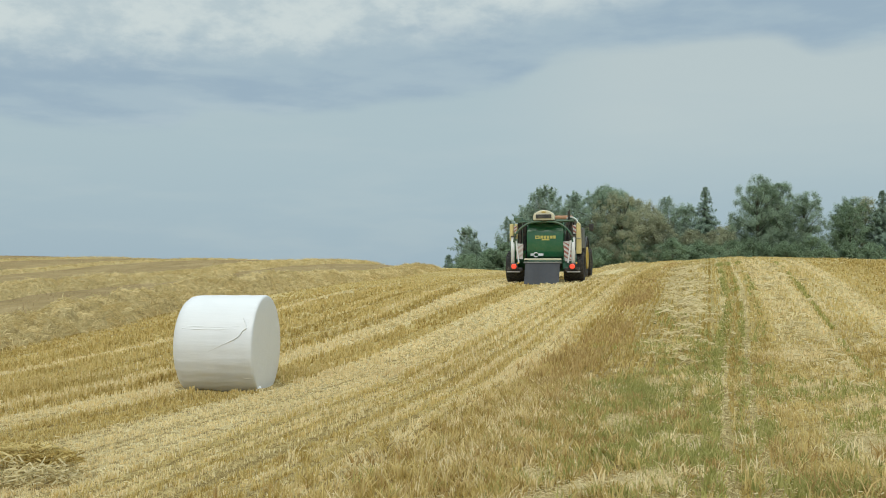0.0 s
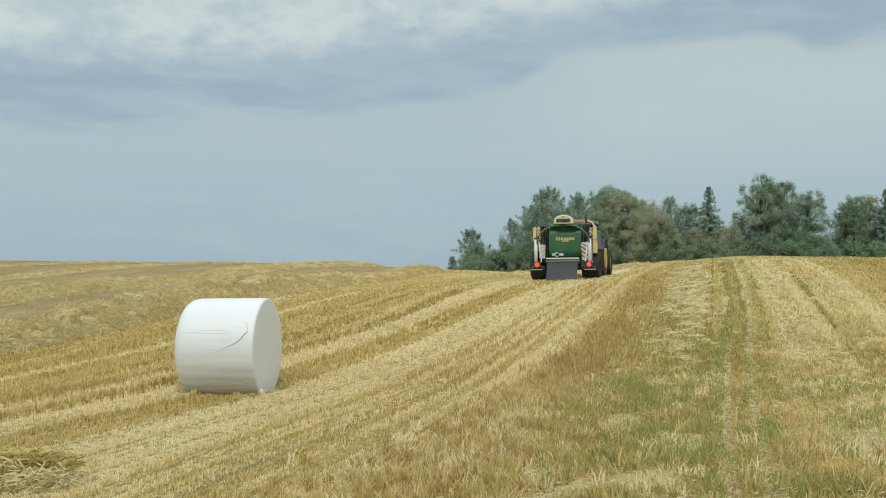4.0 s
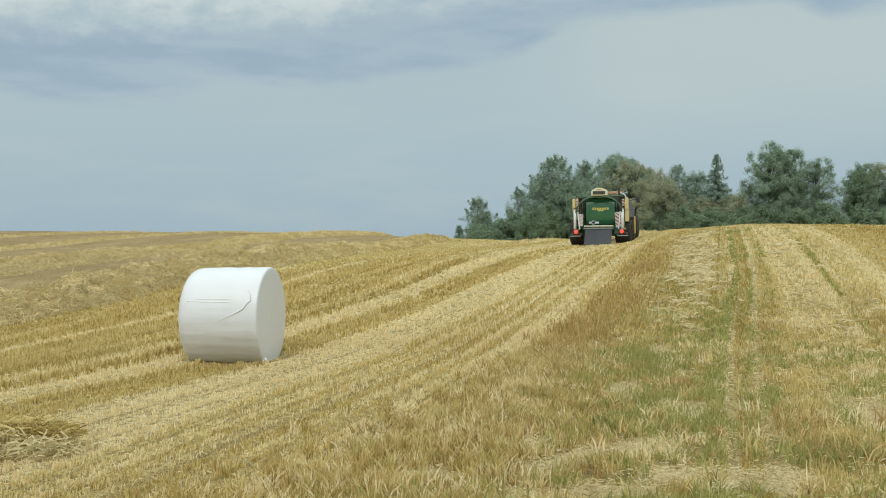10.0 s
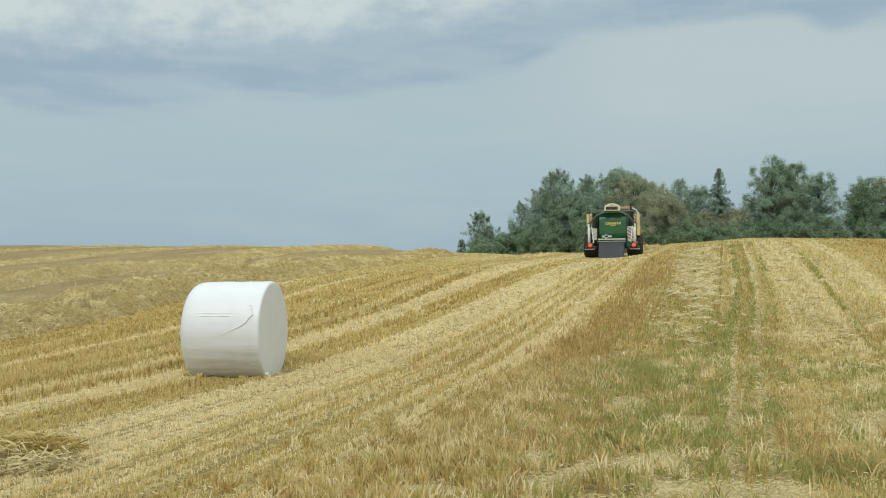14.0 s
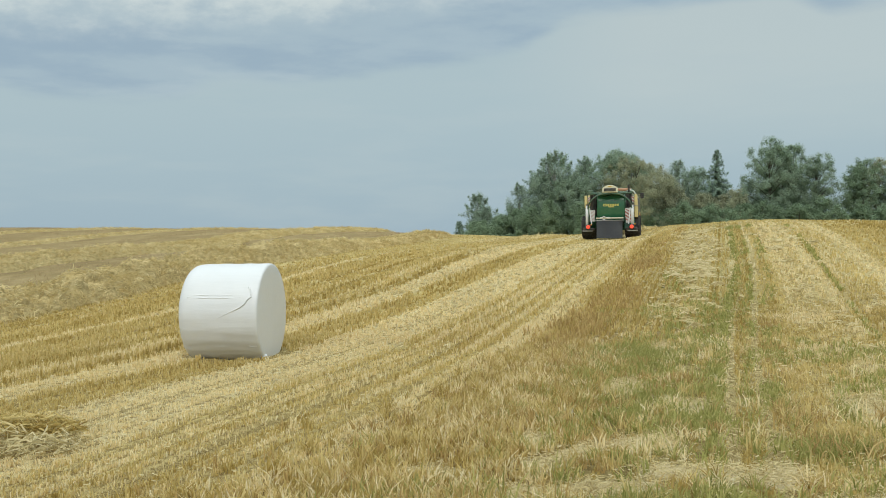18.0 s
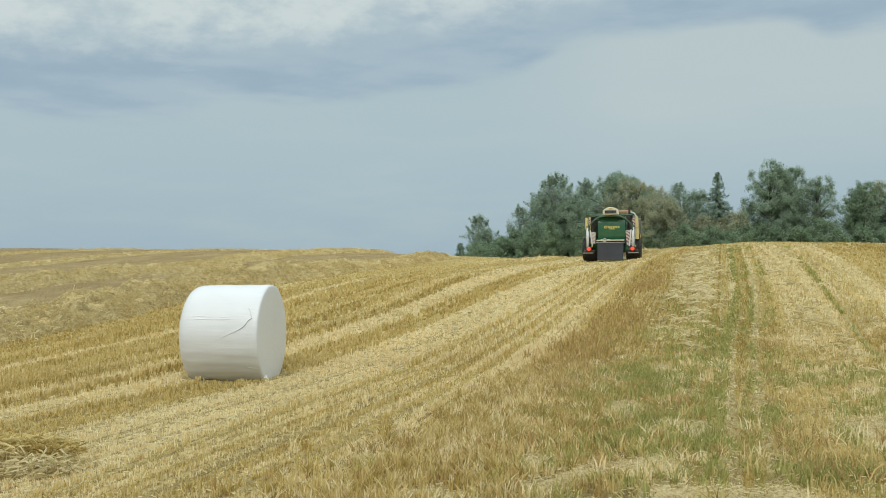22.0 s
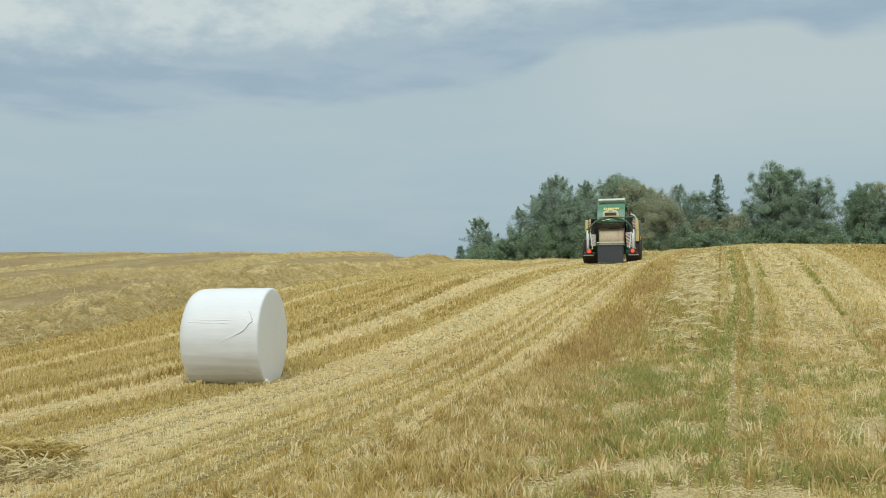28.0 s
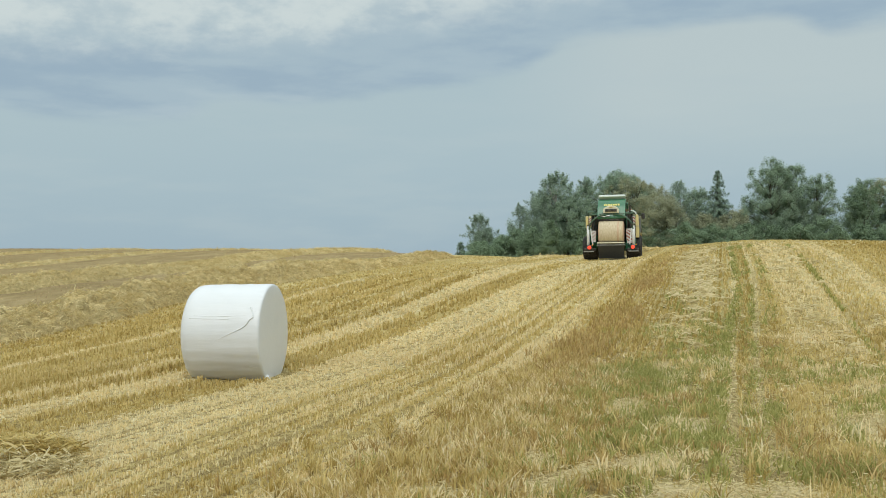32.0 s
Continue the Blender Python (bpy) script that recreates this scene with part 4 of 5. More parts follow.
def windrow(u0, v0, v1, wid, hgt, seed, label, swell=((46, 1), (58, 0.7))):
    """A long loose swath of threshed straw: an uneven, tufted ridge under a tangle of stems."""
    vs = np.arange(v0, v1, 0.10 if wid > 3 else 0.2)
    ts = np.linspace(-1, 1, 41 if wid > 3 else 19)
    T, V = np.meshgrid(ts, vs)
    line = u0 + 0.5 * (vnoise(V * 0.07, V * 0 + seed, seed) - 0.5) + 0.30 * (vnoise(V * 0.9, V * 0 + seed, seed + 1) - 0.5)
    wd = wid * (0.8 + 0.4 * vnoise(V * 0.4, V * 0, seed + 2))
    U = line + T * wd / 2
    prof = np.clip(1 - np.abs(T) ** 3.0, 0, 1)
    knot = np.abs(2 * vnoise(U * 2.2 + 0.6 * V, V * 1.9, seed + 9) - 1)                    # rounded tufts with deep clefts between
    tuft = 0.42 + 0.65 * fbm(U * 1.1, V * 0.8, seed + 3, 3) + 0.62 * (knot ** 0.6 - 0.6) + 0.45 * (fbm(U * 5, V * 4.4, seed + 12, 2) - 0.37)
    Z = height_uv(U, V) - 0.03 + prof * hgt * tuft * np.interp(V, [p[0] for p in swell], [p[1] for p in swell]) * np.clip((V - v0) / 0.8, 0, 1) * np.clip((v1 - V) / 0.8, 0.05, 1)
    X, Y = xy_of(U, V)
    m, nn = T.shape
    i = (np.arange(m - 1)[:, None] * nn + np.arange(nn - 1)[None, :]).ravel()
    F = np.stack([i, i + 1, i + nn + 1, i + nn], 1)
    ob = mesh_of("straw_windrow", np.stack([X.ravel(), Y.ravel(), Z.ravel()], 1), F, M_SWATH, label, "straw windrow", smooth=True)
    r = np.random.default_rng(seed)
    n = int((v1 - v0) * (900 if wid > 3.45 else 420 if wid > 3 else 110))
    a, b = r.uniform(0, m - 1.01, n), r.uniform(0, nn - 0.01, n)
    ai, bi = a.astype(int), b.astype(int)
    k = r.uniform(0, 1, n) < 0.25 + 1.5 * knot[ai, bi]                                     # most stems hang on the tufts
    ai, bi, n = ai[k], bi[k], int(k.sum())
    c = np.stack([X[ai, bi], Y[ai, bi], Z[ai, bi]], 1) + np.stack([r.normal(0, 0.08, n), r.normal(0, 0.1, n), r.uniform(0.0, 0.09, n)], 1)
    an = 7 * vnoise(U[ai, bi] * 1.7, V[ai, bi] * 1.7, seed + 15) + r.normal(0, 0.5, n)     # combed the same way within a tuft
    L, w = r.uniform(0.09, 0.28, n), r.uniform(0.009, 0.020, n) * (1.0 if wid > 3 else 1.6)
    d = np.stack([np.cos(an) * L / 2, np.sin(an) * L / 2, r.normal(0, 0.28, n) * L], 1)
    s = np.stack([-np.sin(an) * w / 2, np.cos(an) * w / 2, w * 0.5], 1)
    m2 = c + np.stack([-np.sin(an) * L * 0.22, np.cos(an) * L * 0.22, np.abs(r.normal(0, 0.2, n)) * L], 1)
    W = np.stack([c - d - s, c - d + s, m2 + s, m2 - s, c + d + s, c + d - s], 1).reshape(-1, 3)
    k = np.arange(n)[:, None] * 6
    st = mesh_of("stems", W, np.concatenate([k + np.array([0, 1, 2, 3]), k + np.array([3, 2, 4, 5])]), M_STEM, "", "", "")
    st.parent = ob


def swath_material(name, scale, relief, cols):
    mt, nt, b = nodes_of(name)
    v = nt.nodes.new("ShaderNodeTexCoord").outputs["Object"]
    nt.links.new(ramp(nt, tex(nt, scale, 6, 0.7, v), cols), b.inputs["Base Color"])
    b.inputs["Roughness"].default_value = 0.9
    b.inputs["Specular IOR Level"].default_value = 0.1
    bump(nt, b, tex(nt, scale * 1.8, 6, 0.75, v), 1.0, relief)
    return mt


M_SWATH = swath_material("swath_straw", 5, 0.15, ((0.3, (0.32, 0.235, 0.097)), (0.5, (0.56, 0.44, 0.208)), (0.72, (0.77, 0.62, 0.335))))
stubble()
litter()
flat_straw()
wisps()
weeds()
# the lower stems are darker, painting the shade of the heap's gaps
mat = heap("straw_heap", -3.58, 7.95, 0.52, 0.42, 0.08, 1500, "loose heap of tangled dry straw left on the stubble", 3, M_STUBD)
heap("loose_stems", -3.58, 7.95, 0.50, 0.40, 0.14, 800, "", 5, M_STUB).parent = mat
heap("straw_heap", -3.30, 7.50, 0.44, 0.40, 0.06, 620, "thin scatter of tangled dry straw", 4, M_STRAW)
windrow(-20.6, 8, 70, 3.5, 0.92, 61, "tall fluffy windrow of pale threshed straw", ((41, 1), (46, 0.80), (52, 0.58), (58, 0.40), (62, 0.36), (66, 0.52), (70, 0.52)))
windrow(-31.0, 18, 86, 3.1, 0.60, 71, "loose windrow of pale threshed straw", ((42, 1), (56, 0.45)))
windrow(-41.6, 28, 90, 2.2, 0.17, 81, "loose windrow of pale threshed straw")
windrow(-52.5, 36, 90, 2.2, 0.15, 91, "loose windrow of pale threshed straw")
windrow(-5.4, 58.5, 84, 2.0, 0.34, 95, "loose windrow of straw still to be baled")
windrow(-13.0, 52, 84, 2.4, 0.16, 97, "loose windrow of pale threshed straw")


# ---- the wrapped bale ----
def wrapped_bale():
    R, H = 0.715, 0.590
    bx, by = -3.130, 13.95
    base = new("wrapped_bale")
    tagged(base, "round straw bale wrapped in glossy white stretch film on the stubble", "bale")
    prof = [(-H - 0.020, 0.02), (-H - 0.018, 0.30), (-H - 0.006, 0.52), (-H + 0.016, R - 0.115), (-H + 0.045, R - 0.060), (-H + 0.09, R - 0.026)]
    prof += [(-H + 0.15 + k * (2 * H - 0.21) / 22, R - 0.010 * math.exp(-k / 3) + 0.002 * math.sin(k * 0.9)) for k in range(22)]
    prof += [(H - 0.034, R - 0.002), (H - 0.014, R - 0.007), (H - 0.003, R - 0.018), (H, R - 0.032), (H + 0.004, R - 0.06), (H + 0.008, 0.52), (H + 0.012, 0.30), (H + 0.014, 0.02)]
    bm = lathe(prof, 220, "X", wob=0.006)
    for v in bm.verts:                       # long creases round the barrel, deepest where the film slackens below
        t = math.atan2(v.co.z, -v.co.y)
        r0 = math.hypot(v.co.y, v.co.z)
        slack = min(1.0, max(0.0, (0.15 - t) / 0.55)) if abs(t) < 1.9 else 0.3
        rim = min(1.0, max(0.0, (r0 - 0.55) / 0.12))
        q = noise.noise((v.co.x * 1.1, t * 5.5, 3.0)) + 0.55 * noise.noise((v.co.x * 2.6 + 5, t * 13.0, 9.0))
        edge = max(0.0, (abs(v.co.x) - H + 0.16) / 0.16)
        q = rim * ((0.0015 + 0.0065 * slack) * q + 0.005 * edge * noise.noise((v.co.x * 9, t * 16, 1.0)))
        v.co.y, v.co.z = v.co.y * (1 + q / max(r0, 0.1)), v.co.z * (1 + q / max(r0, 0.1))
    for v in bm.verts:                       # settled flat where it stands
        if v.co.z < -R + 0.05:
            v.co.z = -R + 0.05 - (-R + 0.05 - v.co.z) * 0.25
    part("film_cover", bm, M_WRAP, base, smooth=True)

    def on(a, deg, lift=0.0):
        """A place on the round side: along the axis, and degrees up from the side that faces the viewer."""
        t = radians(deg)
        return Vector((a, -(R + lift) * math.cos(t), (R + lift) * math.sin(t)))

    def fold(name, pts, r, label):
        part(name, tube([on(*p) for p in pts], r, smooth_steps=2), M_WRAP, base, label, True)

    fold("film_fold", [(-0.36, 25.5, -0.006), (-0.16, 24.8, -0.0035), (0.09, 24.4, -0.003), (0.26, 24.8, -0.0035), (0.41, 25.5, -0.006)], 0.0055, "long crease in the film")
    fold("film_fold", [(-0.42, 22.5, -0.012), (-0.16, 21.6, -0.009), (0.14, 21.4, -0.009), (0.36, 22.5, -0.012)], 0.012, "")
    part("film_flap", tube([(H - 0.02, -0.34, -R + 0.13), (H + 0.02, -0.40, -R + 0.08), (H + 0.05, -0.43, -R + 0.02), (H + 0.07, -0.44, -R - 0.01)], (0.05, 0.03), smooth_steps=2), M_WRAP, base, "loose flap of film at the foot", True)
    for k in range(18):                      # gathers of the film along its edges
        s, t = 1, -62 + 7.4 * k + 3 * math.sin(k * 2.7)
        fold("film_gather", [(s * 0.555, t, -0.008), (s * (0.52 - 0.02 * (k % 4)), t + 0.8, -0.003), (s * (0.50 - 0.03 * (k % 5)), t + 1.5, -0.008)], 0.005, "")
    fold("film_tail", [(-0.02, -3, -0.006), (0.16, 4, -0.002), (0.31, 9, 0.004), (0.41, 14, 0.006), (0.445, 20, 0.008), (0.505, 23, 0.005)], (0.006, 0.010), "loose twisted end of the film")
    fold("film_tail", [(0.445, 35, 0.003), (0.47, 31, 0.008), (0.495, 25, 0.008)], (0.011, 0.006), "")
    base.matrix_world = pose(bx, by, float(height(bx, by)) + R - 0.10, 0, 0, -6.5)


wrapped_bale()


# ---- trees ----
def tree(name, x, y, top, wid, kind, seed, label, leaf, density=1.0, lean=0.0):
    """A tapered trunk with limbs, and a crown of leaves gathered in uneven clumps along the boughs."""
    r = np.random.default_rng(seed)
    z0 = float(height(x, y)) - 0.1
    H = top - z0
    base = new(name)
    base.location = (x, y, z0)
    tagged(base, label, "tree" if name != "shrub" else "shrub", "shrubs along the wood" if name == "shrub" else "trees of the wood")
    birch = leaf is M_LEAFB
    bm = tube([(0, 0, 0), (0.03 * H * lean, 0.01 * H, 0.35 * H), (0.05 * H * lean, 0, 0.6 * H), (0.06 * H * lean, 0, (0.97 if kind == "spruce" else 0.8) * H)], (0.018 * H + 0.02, 0.004 * H), smooth_steps=1)
    cl, cr = [], []
    if kind == "spruce":
        tiers = int(H * 3.2)
        for i in range(tiers):
            f = 0.06 + 0.94 * i / tiers
            rad = wid / 2 * (1 - f) ** 0.85 * r.uniform(0.75, 1.2) + 0.10
            nb = max(6, int(9 * (1 - f) + 6))
            for k in range(nb):
                a = r.uniform(0, 2 * np.pi)
                for q in np.linspace(0.25, 1, max(2, int(rad / 0.35))):
                    cl.append((rad * q * math.cos(a) + 0.08 * H * lean * f, rad * q * math.sin(a), f * H - 0.25 * rad * q + r.normal(0, 0.06)))
                    cr.append(0.16 + 0.14 * (1 - f))
                if f < 0.8 and k % 2 == 0:
                    tube([(0, 0, f * H), (rad * math.cos(a), rad * math.sin(a), f * H - 0.25 * rad)], (0.03, 0.008), bm, 4)
    else:
        m = int(40 + 2.3 * wid * H)
        low = 0.10 if kind == "broad" else 0.02
        heads = [(r.uniform(-0.22, 0.22), r.uniform(-0.22, 0.22), r.uniform(0.90, 1.0)) for _ in range(4)]
        for i in range(m):
            f = low + (1.0 - low) * r.uniform(0, 1) ** 0.72
            g = (f - low) / (1 - low)
            env = wid / 2 * (min(1.0, 0.60 + 1.6 * g) * (1.03 - g ** 4) ** 0.62) if kind == "broad" else wid / 2 * (1 - g ** 3) ** 0.6
            a, q = r.uniform(0, 2 * np.pi), r.uniform(0, 1) ** 0.40
            env *= 0.74 + 0.50 * float(vnoise(np.array(1.3 * a + seed), np.array(f * H * 0.42 + seed), seed))
            hx, hy, hf = heads[i % 4]
            c = np.array([env * q * math.cos(a) + hx * wid * 0.5 * g + 0.08 * H * lean * f, env * q * math.sin(a) + hy * wid * 0.5 * g, f * H * (hf if g > 0.6 else 1.0)])
            s = r.uniform(0.32, 0.62) * (1.1 - 0.35 * g)
            cl.append(tuple(c))
            cr.append(s)
            if i % 13 == 0:
                st = max(0.05, f * 0.7)
                tube([(0.06 * H * lean * st, 0, st * H), (c[0] * 0.5, c[1] * 0.5, (st * 0.45 + f * 0.55) * H), tuple(c)], (0.005 * H, 0.015), bm, 5, 1)
    if birch:                                 # thin sprays that stand out from the crown
        src = np.array(cl)
        mid = src.mean(0)
        for p in src[r.integers(0, len(src), len(src) // 4)]:
            d = (p - mid) / (np.linalg.norm(p - mid) + 1e-6) + r.normal(0, 0.35, 3) + np.array([0, 0, -0.35 if birch else 0.45])
            for q in (0.35, 0.55, 0.75):
                if p[2] + d[2] * q < H * 1.03:
                    cl.append(tuple(p + d * q))
                    cr.append(0.20 - 0.08 * q)
    cl, cr = np.array(cl), np.array(cr)
    part("trunk", bm, M_BIRCH if birch else M_BARK, base)
    per = int((34 if kind == "spruce" else 96) * density)
    n = len(cl) * per
    share = np.clip(cr / 0.42, 0.22, 1.6) ** 1.3 if kind != "spruce" else np.ones(len(cl))
    i = np.repeat(np.arange(len(cl)), np.maximum(3, (share * per)).astype(int))
    n = len(i)
    D = r.normal(0, 1, (n, 3))
    D *= ((1.25 if kind == "spruce" else 1.38) * r.uniform(0, 1, n) ** 0.5 / np.linalg.norm(D, axis=1))[:, None]
    P = cl[i] + D * cr[i][:, None] * (np.array([0.9, 0.9, 1.35]) if birch else 1.0)
    size = r.uniform(0.065, 0.125, n) * (0.8 if kind == "spruce" else 1.0)
    out = P - np.array([0, 0, 0.42 * H])
    N = 0.55 * D / (np.linalg.norm(D, axis=1)[:, None] + 1e-6) + 0.45 * out / (np.linalg.norm(out, axis=1)[:, None] + 1e-6) + np.array([0, 0, 0.35]) + r.normal(0, 0.24, (n, 3))     # leaves turn outwards, to the light
    N /= np.linalg.norm(N, axis=1)[:, None]
    A = np.cross(N, r.normal(0, 1, (n, 3)))
    A /= np.linalg.norm(A, axis=1)[:, None]
    B = np.cross(N, A)
    a, b = A * size[:, None], B * size[:, None] * 0.62
    V = np.stack([P - a, P + a * 0.6 - b * 1.2, P + a * 0.8 + b], 1).reshape(-1, 3)
    cw = mesh_of("crown", V, np.arange(len(V)).reshape(-1, 3), leaf, "", "", "")
    cw.parent = base
    return base


def wood():
    deep, birch, olive, spr = M_LEAF, M_LEAFB, M_LEAFO, M_NEEDLE
    L = {"d": "dark green broadleaf tree at the field's edge", "b": "slender birch with hanging light green foliage", "o": "olive-brown broadleaf tree turning before autumn",
         "s": "narrow dark green spruce tree among broadleaves", "h": "low dense green shrub at the wood's edge"}
    # bearing (sideways over forward), distance, height over the viewer's eye per metre away, width, kind, leaf
    rows = ((0.0055, 128, 0.0125, 2.4, "spruce", spr, "s"), (0.0240, 132, 0.0390, 3.4, "broad", birch, "b"), (0.0350, 130, 0.0260, 2.6, "broad", birch, "b"),
            (0.0470, 127, 0.0180, 2.6, "shrub", deep, "h"), (0.0670, 131, 0.0480, 3.6, "broad", birch, "b"), (0.0760, 124, 0.0300, 4.0, "broad", deep, "d"),
            (0.0930, 128, 0.0680, 5.4, "broad", birch, "b"), (0.1040, 126, 0.0870, 7.2, "broad", birch, "b"), (0.1180, 124, 0.0600, 8.0, "broad", deep, "d"), (0.1380, 133, 0.0780, 5.0, "broad", birch, "b"),
            (0.1640, 127, 0.0840, 11.4, "broad", deep, "d"), (0.1880, 124, 0.0770, 10.6, "broad", olive, "o"), (0.2050, 129, 0.0700, 8.4, "broad", olive, "o"),
            (0.2190, 126, 0.0570, 6.4, "broad", olive, "o"), (0.2360, 130, 0.0690, 6.2, "broad", birch, "b"), (0.2510, 132, 0.0680, 5.6, "broad", deep, "d"),
            (0.2715, 127, 0.0830, 8.2, "spruce", spr, "s"), (0.2600, 125, 0.0400, 5.0, "broad", olive, "o"), (0.2880, 124, 0.0420, 6.0, "broad", olive, "o"), (0.3020, 130, 0.0500, 4.4, "broad", deep, "d"),
            (0.3290, 127, 0.0930, 9.0, "broad", deep, "d"), (0.3520, 129, 0.0870, 7.6, "broad", deep, "d"), (0.3740, 127, 0.0770, 6.4, "broad", deep, "d"),
            (0.4250, 128, 0.0720, 6.2, "broad", M_LEAFD, "d"), (0.4400, 130, 0.0700, 6.4, "broad", olive, "o"), (0.4560, 127, 0.0790, 7.6, "spruce", spr, "s"), (0.4700, 129, 0.0680, 6.0, "broad", M_LEAFD, "d"),
            (0.5000, 128, 0.0700, 7.0, "broad", M_LEAFD, "d"), (0.5350, 128, 0.0750, 7.0, "broad", deep, "d"), (0.1760, 131, 0.0800, 9.0, "broad", deep, "d"), (0.3400, 131, 0.0840, 7.0, "broad", deep, "d"), (0.4130, 131, 0.0640, 4.0, "broad", M_LEAFD, "d"))
    for k, (q, y, e, w, kind, leaf, key) in enumerate(rows):
        nm = {"s": "spruce", "b": "birch_tree", "h": "shrub"}.get(key, "broadleaf_tree")
        tree(nm, q * y, y, 1.65 + e * y, w, kind, 100 + k, L[key], leaf, lean=0.3 * math.sin(k * 2.1))
    r = np.random.default_rng(5)
    for k in range(34):                         # undergrowth along the wood's foot
        q = 0.012 + 0.53 * (k + r.uniform(0.2, 0.8)) / 34
        y = r.uniform(118, 123)
        e = 0.016 + 0.016 * r.uniform(0, 1) if q > 0.2 else 0.006 + 0.03 * min(1, q / 0.1) * r.uniform(0.3, 1)
        tree("shrub", q * y, y, 1.65 + e * y, r.uniform(3.6, 5.4), "shrub", 300 + k, L["h"], M_LEAFD, density=0.9)


wood()


# ---- the machine: a round baler with a film wrapper at its back, and its tractor ----
def wheel(parent, name, x, y, r, w, rim_col, lugs=24, hub=0.55, dish=0.0):
    """A wheel that turns about its axle: a lugged tyre on a rim."""
    base = new(name)
    base.parent = parent
    base.location = (x, y, r)
    s = w / 2
    bm = lathe([(-s * 0.72, r * hub), (-s * 0.95, r * 0.68), (-s, r * 0.82), (-s * 0.93, r * 0.93), (-s * 0.75, r * 0.965), (0, r * 0.975), (s * 0.75, r * 0.965), (s * 0.93, r * 0.93), (s, r * 0.82), (s * 0.95, r * 0.68), (s * 0.72, r * hub)], 40)
    for k in range(lugs):
        for side in (-1, 1):
            a = 2 * math.pi * (k + 0.5 * (side > 0)) / lugs
            m = Matrix.Rotation(a, 4, "X") @ Matrix.Translation((side * s * 0.46, 0, r * 0.975)) @ Matrix.Rotation(side * 0.6, 4, "Z")
            bmesh.ops.create_cube(bm, size=1, matrix=m @ Matrix.Diagonal((s * 0.95, r * 0.07, r * 0.05, 1)))
    part("tyre", bm, M_RUBB, base, "black lugged rubber tyre")
    bm = lathe([(-s * 0.74, r * hub), (-s * 0.70, r * (hub - 0.06)), (-s * 0.25, r * (hub - 0.1)), (-s * 0.2, r * 0.2), (-s * 0.45, r * 0.16), (-s * 0.45, 0.02)], 32)
    bm = lathe([(s * 0.45, 0.02), (s * 0.45, r * 0.16), (s * 0.2, r * 0.2), (s * 0.25, r * (hub - 0.1)), (s * 0.70, r * (hub - 0.06)), (s * 0.74, r * hub)], 32, bm=bm)
    for k in range(8):
        a = 2 * math.pi * k / 8
        for side in (-1, 1):
            bmesh.ops.create_cube(bm, size=0.035, matrix=Matrix.Translation((side * s * 0.25, r * 0.27 * math.cos(a), r * 0.27 * math.sin(a))))
    if dish:                                 # wheel centre dished outwards past the tyre wall
        for side in (-1, 1):
            lathe([(side * s * 0.6, r * hub), (side * (s + dish), r * (hub - 0.03)), (side * (s + dish), r * (hub - 0.12)), (side * s * 0.5, r * 0.2)], 28, bm=bm)
    part("rim", bm, rim_col, base, "", True)
    return base


def warning_board(parent, x, y, z, w, h, lean=0.0, flip=1, red=None):
    """A board with slanting red and white stripes."""
    b = part("warning_board", bbox((w, 0.02, h), (0, 0, 0), 0.006), M_WHITE, parent, "red and white striped warning board")
    b.matrix_basis = Matrix.Translation((x, y, z)) @ Matrix.Rotation(lean, 4, "Y")
    n = max(2, int(h / 0.16))
    for k in range(n):
        zc = -h / 2 + (k + 0.5) * h / n
        bm = bmesh.new()
        d, t = w * 0.42 * flip, h / n * 0.25
        q = [(-w / 2, zc - d - t), (w / 2, zc + d - t), (w / 2, zc + d + t), (-w / 2, zc - d + t)]
        q = [(px, min(max(pz, -h / 2), h / 2)) for px, pz in q]
        if abs(q[0][1] - q[3][1]) + abs(q[1][1] - q[2][1]) < 1e-3:
            continue
        a = [bm.verts.new((px, -0.014, pz)) for px, pz in q]
        bm.faces.new(a)
        c = [bm.verts.new((px, -0.011, pz)) for px, pz in q]
        bm.faces.new(c[::-1])
        for i in range(4):
            bm.faces.new((a[i], a[(i + 1) % 4], c[(i + 1) % 4], c[i]))
        part("stripe", bm, red or M_RED, b)
    return b


HINGE = (0.0, 1.47, 2.40)       # the tailgate's hinge line


